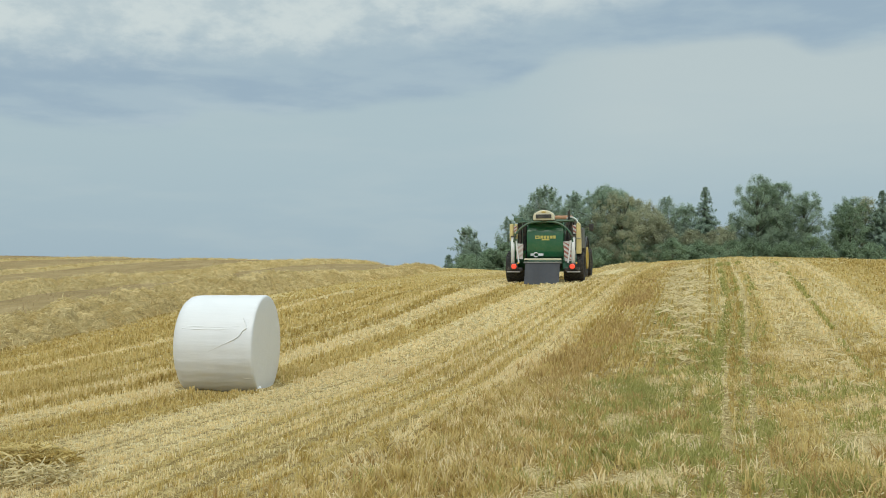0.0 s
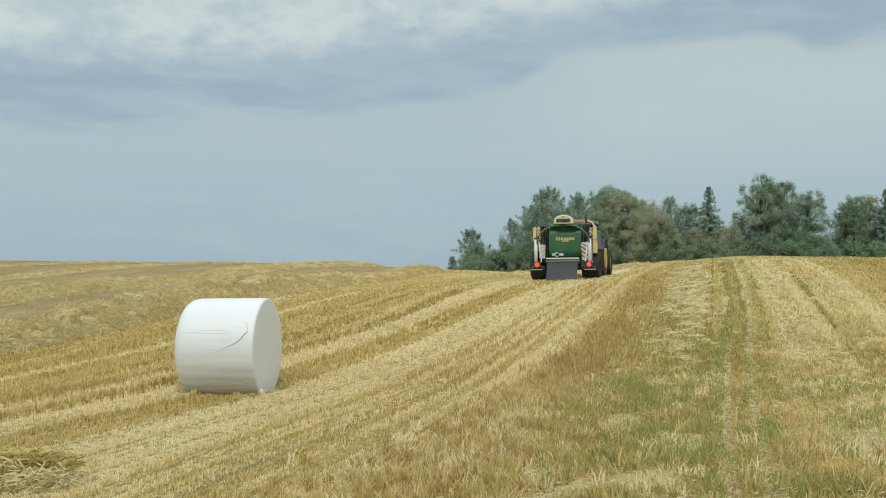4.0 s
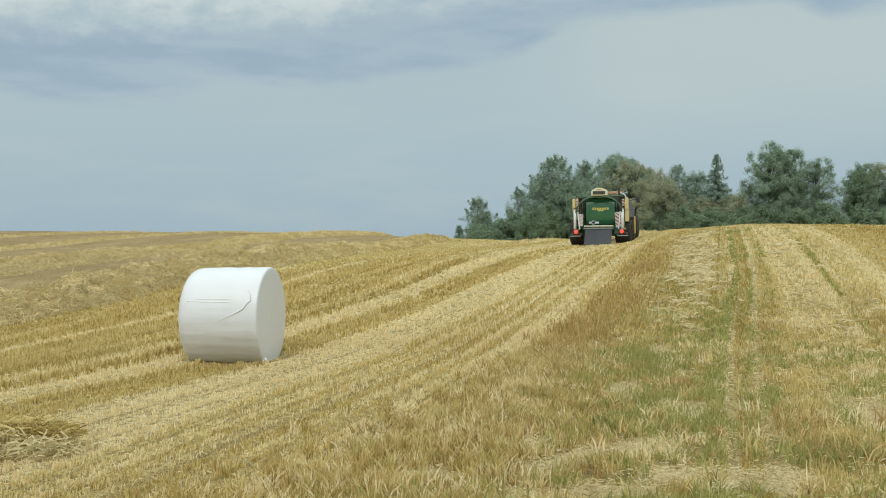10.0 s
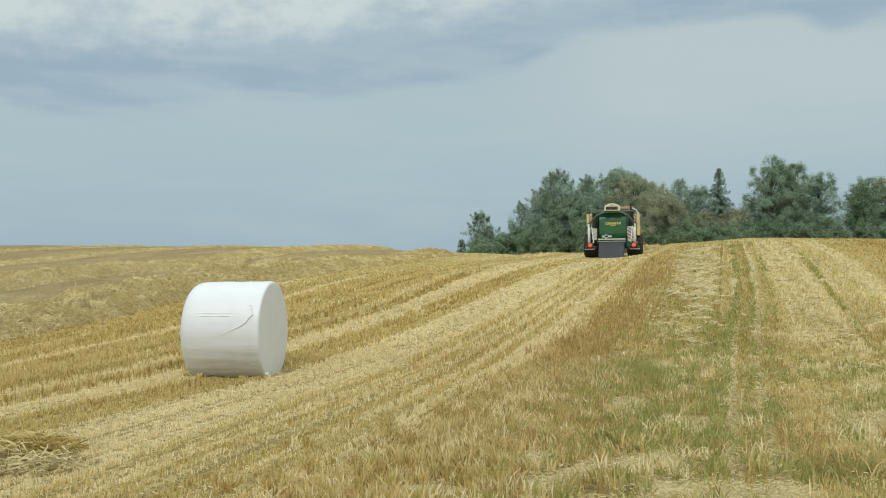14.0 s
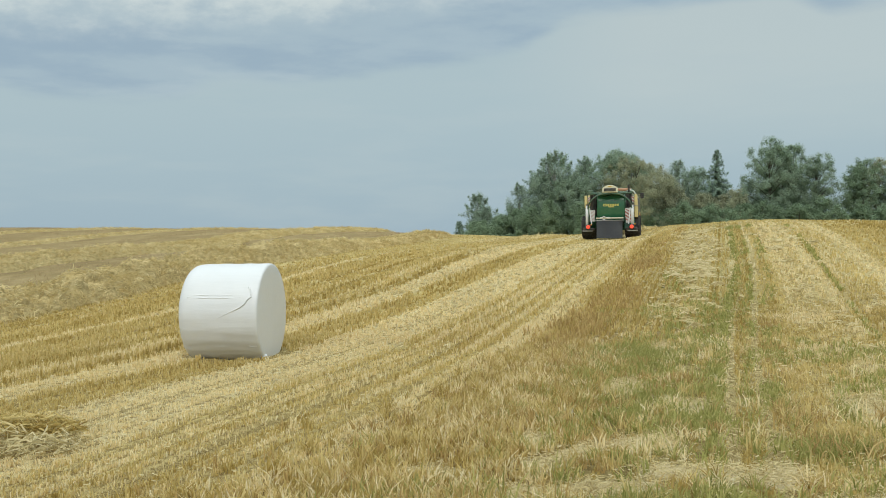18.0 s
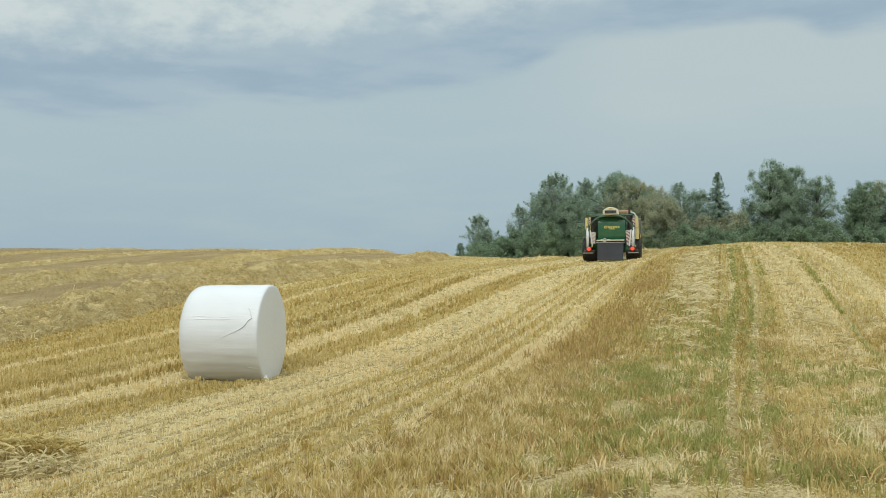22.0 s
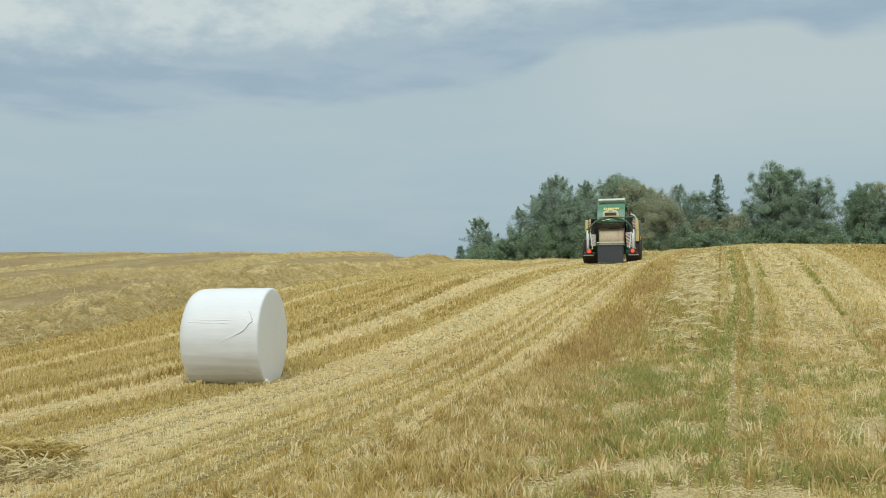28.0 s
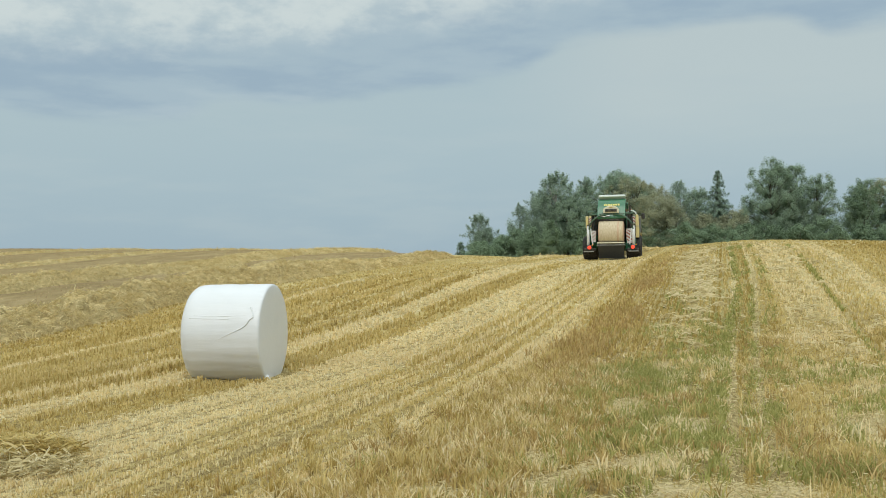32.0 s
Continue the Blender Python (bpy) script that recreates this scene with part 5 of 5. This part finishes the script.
def baler():
    """Origin on the ground under the axle; forward is +y."""
    b = new("baler_wrapper")
    tagged(b, "green round baler with film wrapper, cream guards and red tail lights", "baler")
    # chassis and body
    bm = bbox((1.3, 3.2, 0.22), (0, 1.2, 0.78), 0.03)
    bbox((0.16, 2.6, 0.2), (0, 3.6, 0.75), 0.02, bm=bm)
    bbox((2.2, 0.2, 0.2), (0, 0, 0.68), 0.02, bm=bm)
    part("chassis", bm, M_GREEN2, b)
    for s in (-1, 1):
        prof = [(0.0 + 0.86 * math.cos(t), 1.55 + 0.80 * math.sin(t)) for t in np.linspace(0, 2 * math.pi, 29)[:-1]]
        bm = bmesh.new()
        for sx in (0, 1):
            bm.faces.new([bm.verts.new((s * (0.70 + 0.05 * sx), 1.15 + c * 0.95, z)) for c, z in prof])
        bmesh.ops.bridge_loops(bm, edges=[e for e in bm.edges])
        bmesh.ops.recalc_face_normals(bm, faces=bm.faces)
        part("chamber_side", bm, M_GREEN, b)
        part("side_cover", bbox((0.10, 1.5, 1.25), (s * 0.82, 1.45, 1.55), 0.05), M_GREEN, b, "green side cover")
        part("inner_post", bbox((0.16, 0.16, 1.55), (s * 0.86, 0.25, 1.60), 0.02), M_BLACK, b, "black hydraulic post")
    # front half of the chamber
    bm = bmesh.new()
    n = 16
    rows = []
    for k in range(n):
        t = math.pi * (-0.5 + k / (n - 1))
        rows.append([bm.verts.new((x, 1.15 + 0.82 * math.cos(t), 1.55 + 0.80 * math.sin(t))) for x in (-0.70, 0.70)])
    for p, q in zip(rows, rows[1:]):
        bm.faces.new((p[0], p[1], q[1], q[0]))
    bmesh.ops.solidify(bm, geom=bm.faces[:], thickness=0.03)
    part("chamber_front", bm, M_BLACK, b)
    for k in range(7):
        t = math.pi * (-0.45 + 0.9 * k / 6)
        part("roller", lathe([(-0.68, 0.05), (-0.66, 0.09), (0.66, 0.09), (0.68, 0.05)], 14), M_BLACK, b).location = (0, 1.15 + 0.66 * math.cos(t), 1.55 + 0.64 * math.sin(t))
    part("net_box", bbox((1.5, 0.75, 0.32), (0.05, 1.55, 2.36), 0.06), M_GREEN, b)
    part("net_cover", bbox((1.05, 0.55, 0.16), (0.42, 1.55, 2.60), 0.05), M_ORANGE, b, "faded orange cover over the net roll")
    part("pickup_guard", bbox((2.0, 0.7, 0.35), (0, 2.75, 0.55), 0.08), M_GREEN2, b)
    # the tailgate: a curved skin between two cheeks, turning about its hinge
    g = new("tailgate")
    g.parent = b
    g.location = HINGE
    cy, cz, R = 0.62 - HINGE[1], 1.60 - HINGE[2], 0.80
    bm = bmesh.new()
    rows = []
    def shell(deg, lift=0.0):
        """A place on the curved back, flatter behind than a circle."""
        t = radians(deg)
        cc, ss = math.cos(t), math.sin(t)
        return (cy + (R + lift) * math.copysign(abs(cc) ** 0.45, cc), cz + (R - 0.02 + lift) * math.copysign(abs(ss) ** 0.72, ss))

    for k in range(24):
        py, pz = shell(84 + 140 * k / 23)
        rows.append([bm.verts.new((x, py, pz)) for x in (-0.72, -0.69, 0.69, 0.72)])
    for i, (p, q) in enumerate(zip(rows, rows[1:])):
        for j in range(3):
            bm.faces.new((p[j], q[j], q[j + 1], p[j + 1]))
    bmesh.ops.recalc_face_normals(bm, faces=bm.faces)
    bmesh.ops.solidify(bm, geom=bm.faces[:], thickness=-0.025)
    part("skin", bm, M_GREEN, g, "glossy dark green curved door panel", True)
    # lower turn of the shell in black, which paints the shade beneath it
    bm = bmesh.new()
    rows = [[bm.verts.new((x, *shell(226 + 30 * k / 5, -0.01))) for x in (-0.70, 0.70)] for k in range(6)]
    for p, q in zip(rows, rows[1:]):
        bm.faces.new((p[0], q[0], q[1], p[1]))
    bmesh.ops.recalc_face_normals(bm, faces=bm.faces)
    bmesh.ops.solidify(bm, geom=bm.faces[:], thickness=-0.025)
    part("underside_shade", bm, M_BLACK, g, "underside of the door, its shade painted black", True)
    for s in (-1, 1):
        bm = bmesh.new()
        ring = [bm.verts.new((s * 0.715, *shell(84 + 172 * k / 25, 0.015))) for k in range(26)]
        ring.append(bm.verts.new((s * 0.715, 0.65 - HINGE[1], 2.0 - HINGE[2])))
        bm.faces.new(ring)
        bmesh.ops.solidify(bm, geom=bm.faces[:], thickness=0.03)
        part("cheek", bm, M_GREEN, g)
    # the sky's glare on the top of the door, painted as a pale cap
    part("top_glare", bbox((1.40, 0.30, 0.13), (0, -0.04 - HINGE[1], 2.42 - HINGE[2]), 0.03), M_TUBE_GLARE, g, "cap along the top of the door, pale with painted sky glare")
    for s in (-1, 1):
        part("lift_arm", bbox((0.06, 1.05, 0.12), (s * 0.76, -0.50, -0.02), 0.02), M_GREEN, g, "green lifting arm of the door")

    def on_skin(deg, lift):
        (y0, z0), (y1, z1) = shell(deg - 1), shell(deg + 1)
        n = Vector((0, z1 - z0, y0 - y1)).normalized()
        n = n if n.y < 0 else -n
        p = shell(deg)
        return Vector((0, p[0], p[1])) + n * lift, Matrix.Rotation(math.atan2(n.z, -n.y) * -1, 4, "X")

    def badge(name, x, deg, w, h, mt, label):
        p, rot = on_skin(deg, 0.038)
        o = part(name, bbox((w, 0.018 if name == "badge_inset" else 0.012, h), (0, 0, 0), 0.004), mt, g, label)
        o.matrix_basis = Matrix.Translation((x, p.y - (0.04 if name == "mark_bar" else 0), p.z)) @ (Matrix.Rotation(-0.12, 4, "X") if name == "mark_bar" else rot)

    # maker's mark and model mark as plain shapes
    badge("badge_ring", -0.30, 172, 0.18, 0.13, M_BADGE, "plain yellow badge shape")
    badge("badge_inset", -0.30, 172, 0.09, 0.05, M_GREEN, "")
    for k in range(5):
        badge("badge_bar", -0.13 + 0.125 * k, 172, 0.10, 0.115, M_BADGE, "plain yellow bar")
    badge("badge_line", 0.02, 177, 0.30, 0.05, M_BADGE, "thin yellow bar")
    badge("mark_bar", -0.50, 211, 0.15, 0.10, M_FILM, "plain white bar")
    p, _ = on_skin(211, 0.045)
    o = part("mark_ring", tube([(0.085 * math.cos(t), 0, 0.085 * math.sin(t)) for t in np.linspace(0.7, 5.6, 14)], 0.026), M_FILM, g, "plain white open ring", True)
    o.matrix_basis = Matrix.Translation((-0.36, p.y - 0.05, p.z)) @ Matrix.Rotation(-0.12, 4, "X")
    badge("mark_bar", -0.17, 211, 0.20, 0.10, M_FILM, "plain white bar")
    # wrapper: hood, bow, beams and arms
    h = part("hood", plate([(-0.41, 2.44), (0.41, 2.44), (0.41, 2.60), (0.37, 2.70), (0.30, 2.745), (0.22, 2.79), (0.12, 2.825), (0.0, 2.835), (-0.12, 2.825), (-0.22, 2.79), (-0.30, 2.745), (-0.37, 2.70), (-0.41, 2.60)], -0.66, -0.30, bevel=0.03), M_CREAM, b, "cream rounded drive hood")
    part("grille", bbox((0.60, 0.04, 0.15), (0, -0.68, 2.59), 0.01), M_BLACK, h, "black grille")
    for k in range(3):
        part("grille_slat", bbox((0.58, 0.02, 0.014), (0, -0.705, 2.55 + 0.04 * k), 0.003), M_FENDER, h)
    part("badge", bbox((0.16, 0.02, 0.05), (0, -0.67, 2.755), 0.006), M_YELL, h, "plain yellow badge shape")
    part("top_beam", bbox((2.30, 0.16, 0.12), (0, -0.30, 2.42), 0.02), M_GREEN2, b)
    part("top_tube", tube([(-1.02, -0.45, 2.36), (-0.55, -0.55, 2.40), (0.55, -0.55, 2.40), (1.1, -0.45, 2.42)], 0.035), M_GREEN2, b)
    for s in (-1, 1):
        part("wrap_arm", tube([(s * 0.10, -0.60, 2.38), (s * 0.50, -0.72, 2.36), (s * 0.78, -0.80, 2.22), (s * 1.08, -0.84, 1.92), (s * 1.14, -0.84, 1.60)], 0.042, smooth_steps=2), M_GREEN2, b, "bent green wrapping arm", True)
        part("corner_bracket", bbox((0.34, 0.3, 0.16), (s * 1.05, -0.2, 2.50), 0.04), M_GREEN2, b)
        part("side_frame", bbox((0.14, 0.35, 1.75), (s * 1.00, -0.1, 1.55), 0.03), M_BLACK, b)
        f = part("film_roll", lathe([(-0.52, 0.05), (-0.51, 0.072), (0.51, 0.072), (0.52, 0.05)], 24, "Z"), M_FILM, b, "white roll of stretch film", True)
        f.location = (s * 1.19 if s < 0 else 1.15, -0.80, 1.28)
        for z in (0.74, 1.82):
            part("film_holder", bbox((0.20, 0.22, 0.05), (s * 1.15, -0.80, z), 0.01), M_BLACK, b)
        part("prestretch_bar", tube([(s * 0.95, -0.83, 0.80), (s * 1.01, -0.83, 1.25), (s * 1.05, -0.83, 1.65)], 0.03), M_FILM, b, "white film guide bar")
        t = part("tail_light", lathe([(-0.05, 0.075), (-0.01, 0.102), (0.03, 0.102), (0.04, 0.06)], 20, "Y"), M_LAMP, b, "round red tail light")
        t.location = (s * 1.12, -0.98, 0.66)
        part("light_housing", bbox((0.30, 0.10, 0.24), (s * 1.12, -0.90, 0.66), 0.03), M_BLACK, b)
        part("reflector", bbox((0.06, 0.03, 0.06), (s * 1.12 + 0.16, -0.95, 0.79), 0.015), M_AMBER, b, "small amber reflector")
        part("light_bar", bbox((0.52, 0.06, 0.05), (s * 1.16, -0.90, 0.45), 0.01), M_GREY, b)
        part("bumper", bbox((0.60, 0.16, 0.14), (s * 1.10, -0.80, 0.54), 0.03), M_BLACK, b)
        # mudguard over each wheel
        bm = bmesh.new()
        rows = []
        for k in range(11):
            a = math.pi * k / 10
            rows.append([bm.verts.new((s * xx, 0.74 * math.cos(a), 0.55 + 0.72 * math.sin(a))) for xx in (0.74, 1.26)])
        for p, q in zip(rows, rows[1:]):
            bm.faces.new((p[0], p[1], q[1], q[0]))
        bmesh.ops.solidify(bm, geom=bm.faces[:], thickness=0.02)
        part("mudguard", bm, M_GREEN, b, smooth=True)
    # cream guards at the sides
    part("guard_post", bbox((0.13, 0.30, 0.64), (-1.24, -0.70, 1.98), 0.03), M_GUARD, b, "cream side guard")
    part("guard_post", bbox((0.10, 0.20, 0.60), (-1.10, -0.45, 2.02), 0.03), M_GUARD, b)
    part("guard_bow", tube([(0.86, -0.30, 2.50), (1.02, -0.32, 2.56), (1.20, -0.34, 2.50), (1.30, -0.36, 2.34), (1.33, -0.36, 2.10)], 0.038, n=10, smooth_steps=2), M_TUBE_GLARE, b, "pale bent tube over the side guard", True)
    part("side_guard", plate([(1.24, 1.14), (1.42, 1.14), (1.42, 1.60), (1.39, 2.26), (1.35, 2.34), (1.28, 2.34), (1.25, 2.26)], -0.60, -0.12, bevel=0.03), M_GUARD, b, "tall cream side guard")
    part("guard_strap", bbox((0.20, 0.52, 0.03), (1.33, -0.36, 1.74), 0.008), M_GREY, b)
    part("side_box", bbox((0.2, 1.2, 0.8), (1.34, 0.6, 1.75), 0.06), M_FENDER, b, "dark grey side box")
    warning_board(b, -1.08, -0.86, 2.10, 0.11, 0.26, 0.1)
    warning_board(b, 1.18, -0.62, 2.08, 0.12, 0.34, -0.1, -1)
    warning_board(b, -0.91, -0.80, 1.24, 0.25, 0.60, 0.05, 1, M_REDP)
    warning_board(b, 0.93, -0.80, 1.24, 0.28, 0.76, -0.08, -1)
    part("hose", tube([(0.98, -0.5, 2.85), (0.99, -0.45, 2.5), (0.94, -0.5, 2.1), (0.98, -0.6, 1.7)], 0.025, smooth_steps=2), M_BLACK, b, "black hydraulic hose")
    part("hose", tube([(0.80, -0.4, 2.35), (0.88, -0.6, 2.0), (0.80, -0.6, 1.6), (0.90, -0.6, 1.2)], 0.02, smooth_steps=2), M_BLACK, b, "black hydraulic hose")
    part("mast", bbox((0.07, 0.07, 0.5), (0.93, -0.35, 2.55), 0.015), M_BLACK, b)
    # wrapping table, its rear beam and the rubber flap
    tb = new("wrapping_table")
    tb.parent = b
    part("table_beam", bbox((1.42, 0.16, 0.060), (0, -1.02, 0.895), 0.02), M_CREAM, tb, "cream beam across the wrapping table")
    part("beam_edge", bbox((1.46, 0.10, 0.035), (0, -1.10, 0.78), 0.01), M_GREY, tb)
    for y in (-0.15, -0.75):
        part("table_roller", lathe([(-0.66, 0.05), (-0.64, 0.10), (0.64, 0.10), (0.66, 0.05)], 16), M_BLACK, tb).location = (0, y, 0.66)
    bm = bmesh.new()
    cols = [[bm.verts.new((x, -0.02 * math.sin(6 * x) * k / 5, -0.90 * k / 5)) for x in np.linspace(-0.66, 0.66, 9)] for k in range(6)]
    for p, q in zip(cols, cols[1:]):
        for i in range(8):
            bm.faces.new((p[i], p[i + 1], q[i + 1], q[i]))
    bmesh.ops.solidify(bm, geom=bm.faces[:], thickness=0.02)
    flap = part("rubber_flap", bm, M_FLAP, tb, "dark grey hanging rubber flap")
    flap.location = (0, -1.10, 0.76)
    part("table_side", bbox((0.06, 1.3, 0.18), (-0.70, -0.4, 0.80), 0.02), M_GREEN2, tb)
    part("table_side", bbox((0.06, 1.3, 0.18), (0.70, -0.4, 0.80), 0.02), M_GREEN2, tb)
    part("drawbar", tube([(0, 3.0, 0.75), (0, 4.2, 0.62), (0, 4.9, 0.55)], 0.08), M_GREEN2, b)
    wl = [wheel(b, "wheel", s * 1.13, 0.0, 0.62, 0.78, M_GREY, 22) for s in (-1, 1)]
    # the straw bale that lies in the chamber and rolls out on the table
    nb = part("straw_bale", lathe([(-0.65, 0.03), (-0.65, 0.58), (-0.62, 0.615)] + [(-0.62 + 1.24 * k / 14, 0.622 + 0.006 * math.sin(k * 2.3)) for k in range(1, 14)] + [(0.62, 0.615), (0.65, 0.58), (0.65, 0.03)], 48, wob=0.02),
              M_NET, None, "round straw bale in pale netting rolling out of the baler", True)
    tagged(nb, category="bale")
    return b, g, nb, wl, tb, flap


def tractor():
    """Origin on the ground under the rear axle; forward is +y."""
    t = new("tractor")
    tagged(t, "large green tractor with yellow wheel rims and a dark cab", "tractor")
    part("hood", plate([(-0.42, 1.0), (0.42, 1.0), (0.42, 1.75), (0.30, 1.95), (-0.30, 1.95), (-0.42, 1.75)], 1.0, 3.3, bevel=0.05), M_GREEN, t)
    part("chassis", bbox((0.6, 3.6, 0.5), (0, 1.4, 0.85), 0.05), M_BLACK, t)
    part("cab_frame", bbox((1.45, 1.5, 0.25), (0, 0.15, 1.45), 0.05), M_BLACK, t)
    part("cab_glass", bbox((1.40, 1.45, 1.1), (0, 0.15, 2.10), 0.12), M_GLASS, t, "dark tinted cab glass")
    part("cab_roof", bbox((1.5, 1.65, 0.16), (0, 0.12, 2.68), 0.07), M_GREEN, t, "dark green cab roof")
    for s in (-1, 1):
        for y in (-0.58, 0.86):
            part("cab_post", bbox((0.08, 0.09, 1.2), (s * 0.70, y, 2.08), 0.02), M_BLACK, t)
        bm = bmesh.new()
        rows = []
        for k in range(9):
            a = math.pi * (0.15 + 0.7 * k / 8)
            rows.append([bm.verts.new((s * xx, 0.98 * math.cos(a), 0.90 + 0.98 * math.sin(a))) for xx in (0.62, 1.22)])
        for p, q in zip(rows, rows[1:]):
            bm.faces.new((p[0], p[1], q[1], q[0]))
        bmesh.ops.solidify(bm, geom=bm.faces[:], thickness=0.03)
        part("mudguard", bm, M_FENDER, t, "dark dusty rear mudguard", True)
        part("mirror_arm", tube([(s * 0.72, 0.85, 2.2), (s * 1.1, 0.9, 2.35), (s * 1.25, 0.9, 2.35)], 0.02), M_BLACK, t)
        part("mirror", bbox((0.20, 0.08, 0.34), (s * 1.32, 0.88, 2.32), 0.04), M_BLACK, t, "black wing mirror")
        part("work_light", bbox((0.16, 0.06, 0.10), (s * 0.5, -0.72, 2.66), 0.02), M_GREY, t)
    part("exhaust", tube([(0.55, 1.15, 1.7), (0.58, 1.15, 2.3), (0.58, 1.15, 2.82)], 0.05), M_BLACK, t, "black exhaust stack")
    wl = [(wheel(t, "rear_wheel", s * 0.93, 0.0, 0.92, 0.54, M_YELL, 22, 0.56, 0.02), 0.92) for s in (-1, 1)]
    wl += [(wheel(t, "front_wheel", s * 0.95, 2.75, 0.68, 0.46, M_YELL, 20, 0.5), 0.68) for s in (-1, 1)]
    return t, wl


BALER, GATE, NEW_BALE, BALER_WHEELS, TABLE, FLAP = baler()
TRACTOR, TRACTOR_WHEELS = tractor()


# ---- motion ----
def motions():
    # seconds, place of the baler's axle, heading of baler and of tractor (degrees right of north)
    track = ((0, 4.04, 37.80, 12.5, 13.3), (1, 4.33, 38.99, 13.0, 13.9), (2, 4.64, 40.18, 13.5, 14.5), (3, 4.96, 41.35, 14.0, 15.0), (4, 5.29, 42.48, 14.6, 15.6), (5, 5.64, 43.58, 15.2, 16.2), (6, 5.99, 44.63, 15.7, 16.6), (7, 6.36, 45.65, 16.0, 16.8), (8, 6.73, 46.64, 16.0, 16.5), (9, 7.11, 47.58, 15.8, 15.9), (10, 7.48, 48.48, 15.3, 15.0), (11, 7.81, 49.32, 14.7, 14.1), (12, 8.10, 50.06, 14.2, 13.2), (13, 8.31, 50.66, 13.8, 12.7), (14, 8.40, 51.06, 13.8, 12.6), (16, 8.40, 51.06, 13.8, 12.6), (32, 8.40, 51.06, 13.8, 12.6))
    rb, rt, roll, s = [], [], [], 0.0
    for k, (t, x, y, hb, ht) in enumerate(track):
        if k:
            s += math.hypot(x - track[k - 1][1], y - track[k - 1][2])
        hx, hy = x + 4.9 * math.sin(radians(hb)), y + 4.9 * math.cos(radians(hb))
        tx, ty = hx + 1.0 * math.sin(radians(ht)), hy + 1.0 * math.cos(radians(ht))
        fx, fy = tx + 2.75 * math.sin(radians(ht)), ty + 2.75 * math.cos(radians(ht))
        zb, zt, zf = (float(height(px, py, False)) for px, py in ((x, y), (tx, ty), (fx, fy)))
        rb.append((t, pose(x, y, zb - 0.01, math.degrees(math.atan2(zt - zb, 5.9)), 0, -hb)))
        rt.append((t, pose(tx, ty, zt - 0.02, math.degrees(math.atan2(zf - zt, 2.75)), 0, -ht)))
        roll.append((t, s))
    walk(BALER, rb)
    walk(TRACTOR, rt)

    def turning(w, r):
        p = w.location.copy()
        fine = []
        for (t0, s0), (t1, s1) in zip(roll, roll[1:]):
            n = max(1, math.ceil(math.degrees((s1 - s0) / r) / 70))
            fine += [(t0 + (t1 - t0) * k / n, s0 + (s1 - s0) * k / n) for k in range(n)]
        fine.append(roll[-1])
        walk(w, [(t, pose(*p, -math.degrees(d / r) % 360, 0, 0)) for t, d in fine])

    for w in BALER_WHEELS:
        turning(w, 0.62)
    for w, r in TRACTOR_WHEELS:
        turning(w, r)
    gate = ((0, 0), (25.0, 0), (25.15, 4), (25.3, 10.5), (25.5, 20.5), (26.0, 30), (26.6, 34.5), (27.2, 35.5), (32, 35.5))
    walk(GATE, [(t, pose(*HINGE, -a, 0, 0)) for t, a in gate])
    out = ((0, 0.95, 1.56, 0), (25.5, 0.95, 1.56, 0), (26.8, 0.50, 1.34, 20), (28.0, 0.10, 1.24, 45), (29.0, -0.10, 1.26, 60), (30.0, -0.25, 1.31, 75), (31.0, -0.36, 1.37, 90), (32.0, -0.44, 1.41, 105))
    walk(TABLE, [(t, pose(0, 0, z)) for t, z in ((0, 0.04), (13.5, 0.05), (14.5, 0.13), (15.5, 0.22), (25, 0.21), (30.0, 0.22), (30.6, 0.18), (31.5, 0.02), (32, 0.0))])
    walk(FLAP, [(t, pose(0, -1.10, 0.76, a, 0, 0)) for t, a in ((0, -26), (13.5, -26), (14.5, -18), (15.5, -6), (25, -6), (30.0, -6), (30.6, 5), (31.5, 36), (32, 40))])
    start = out[0][1:3]
    rides = [(t, m @ pose(0, *start)) for t, m in rb if t < 25]                # it rides in the chamber, then rolls out
    walk(NEW_BALE, rides + [(t, rb[-1][1] @ pose(0, y, z, a, 0, 0)) for t, y, z, a in out[1:]])


motions()
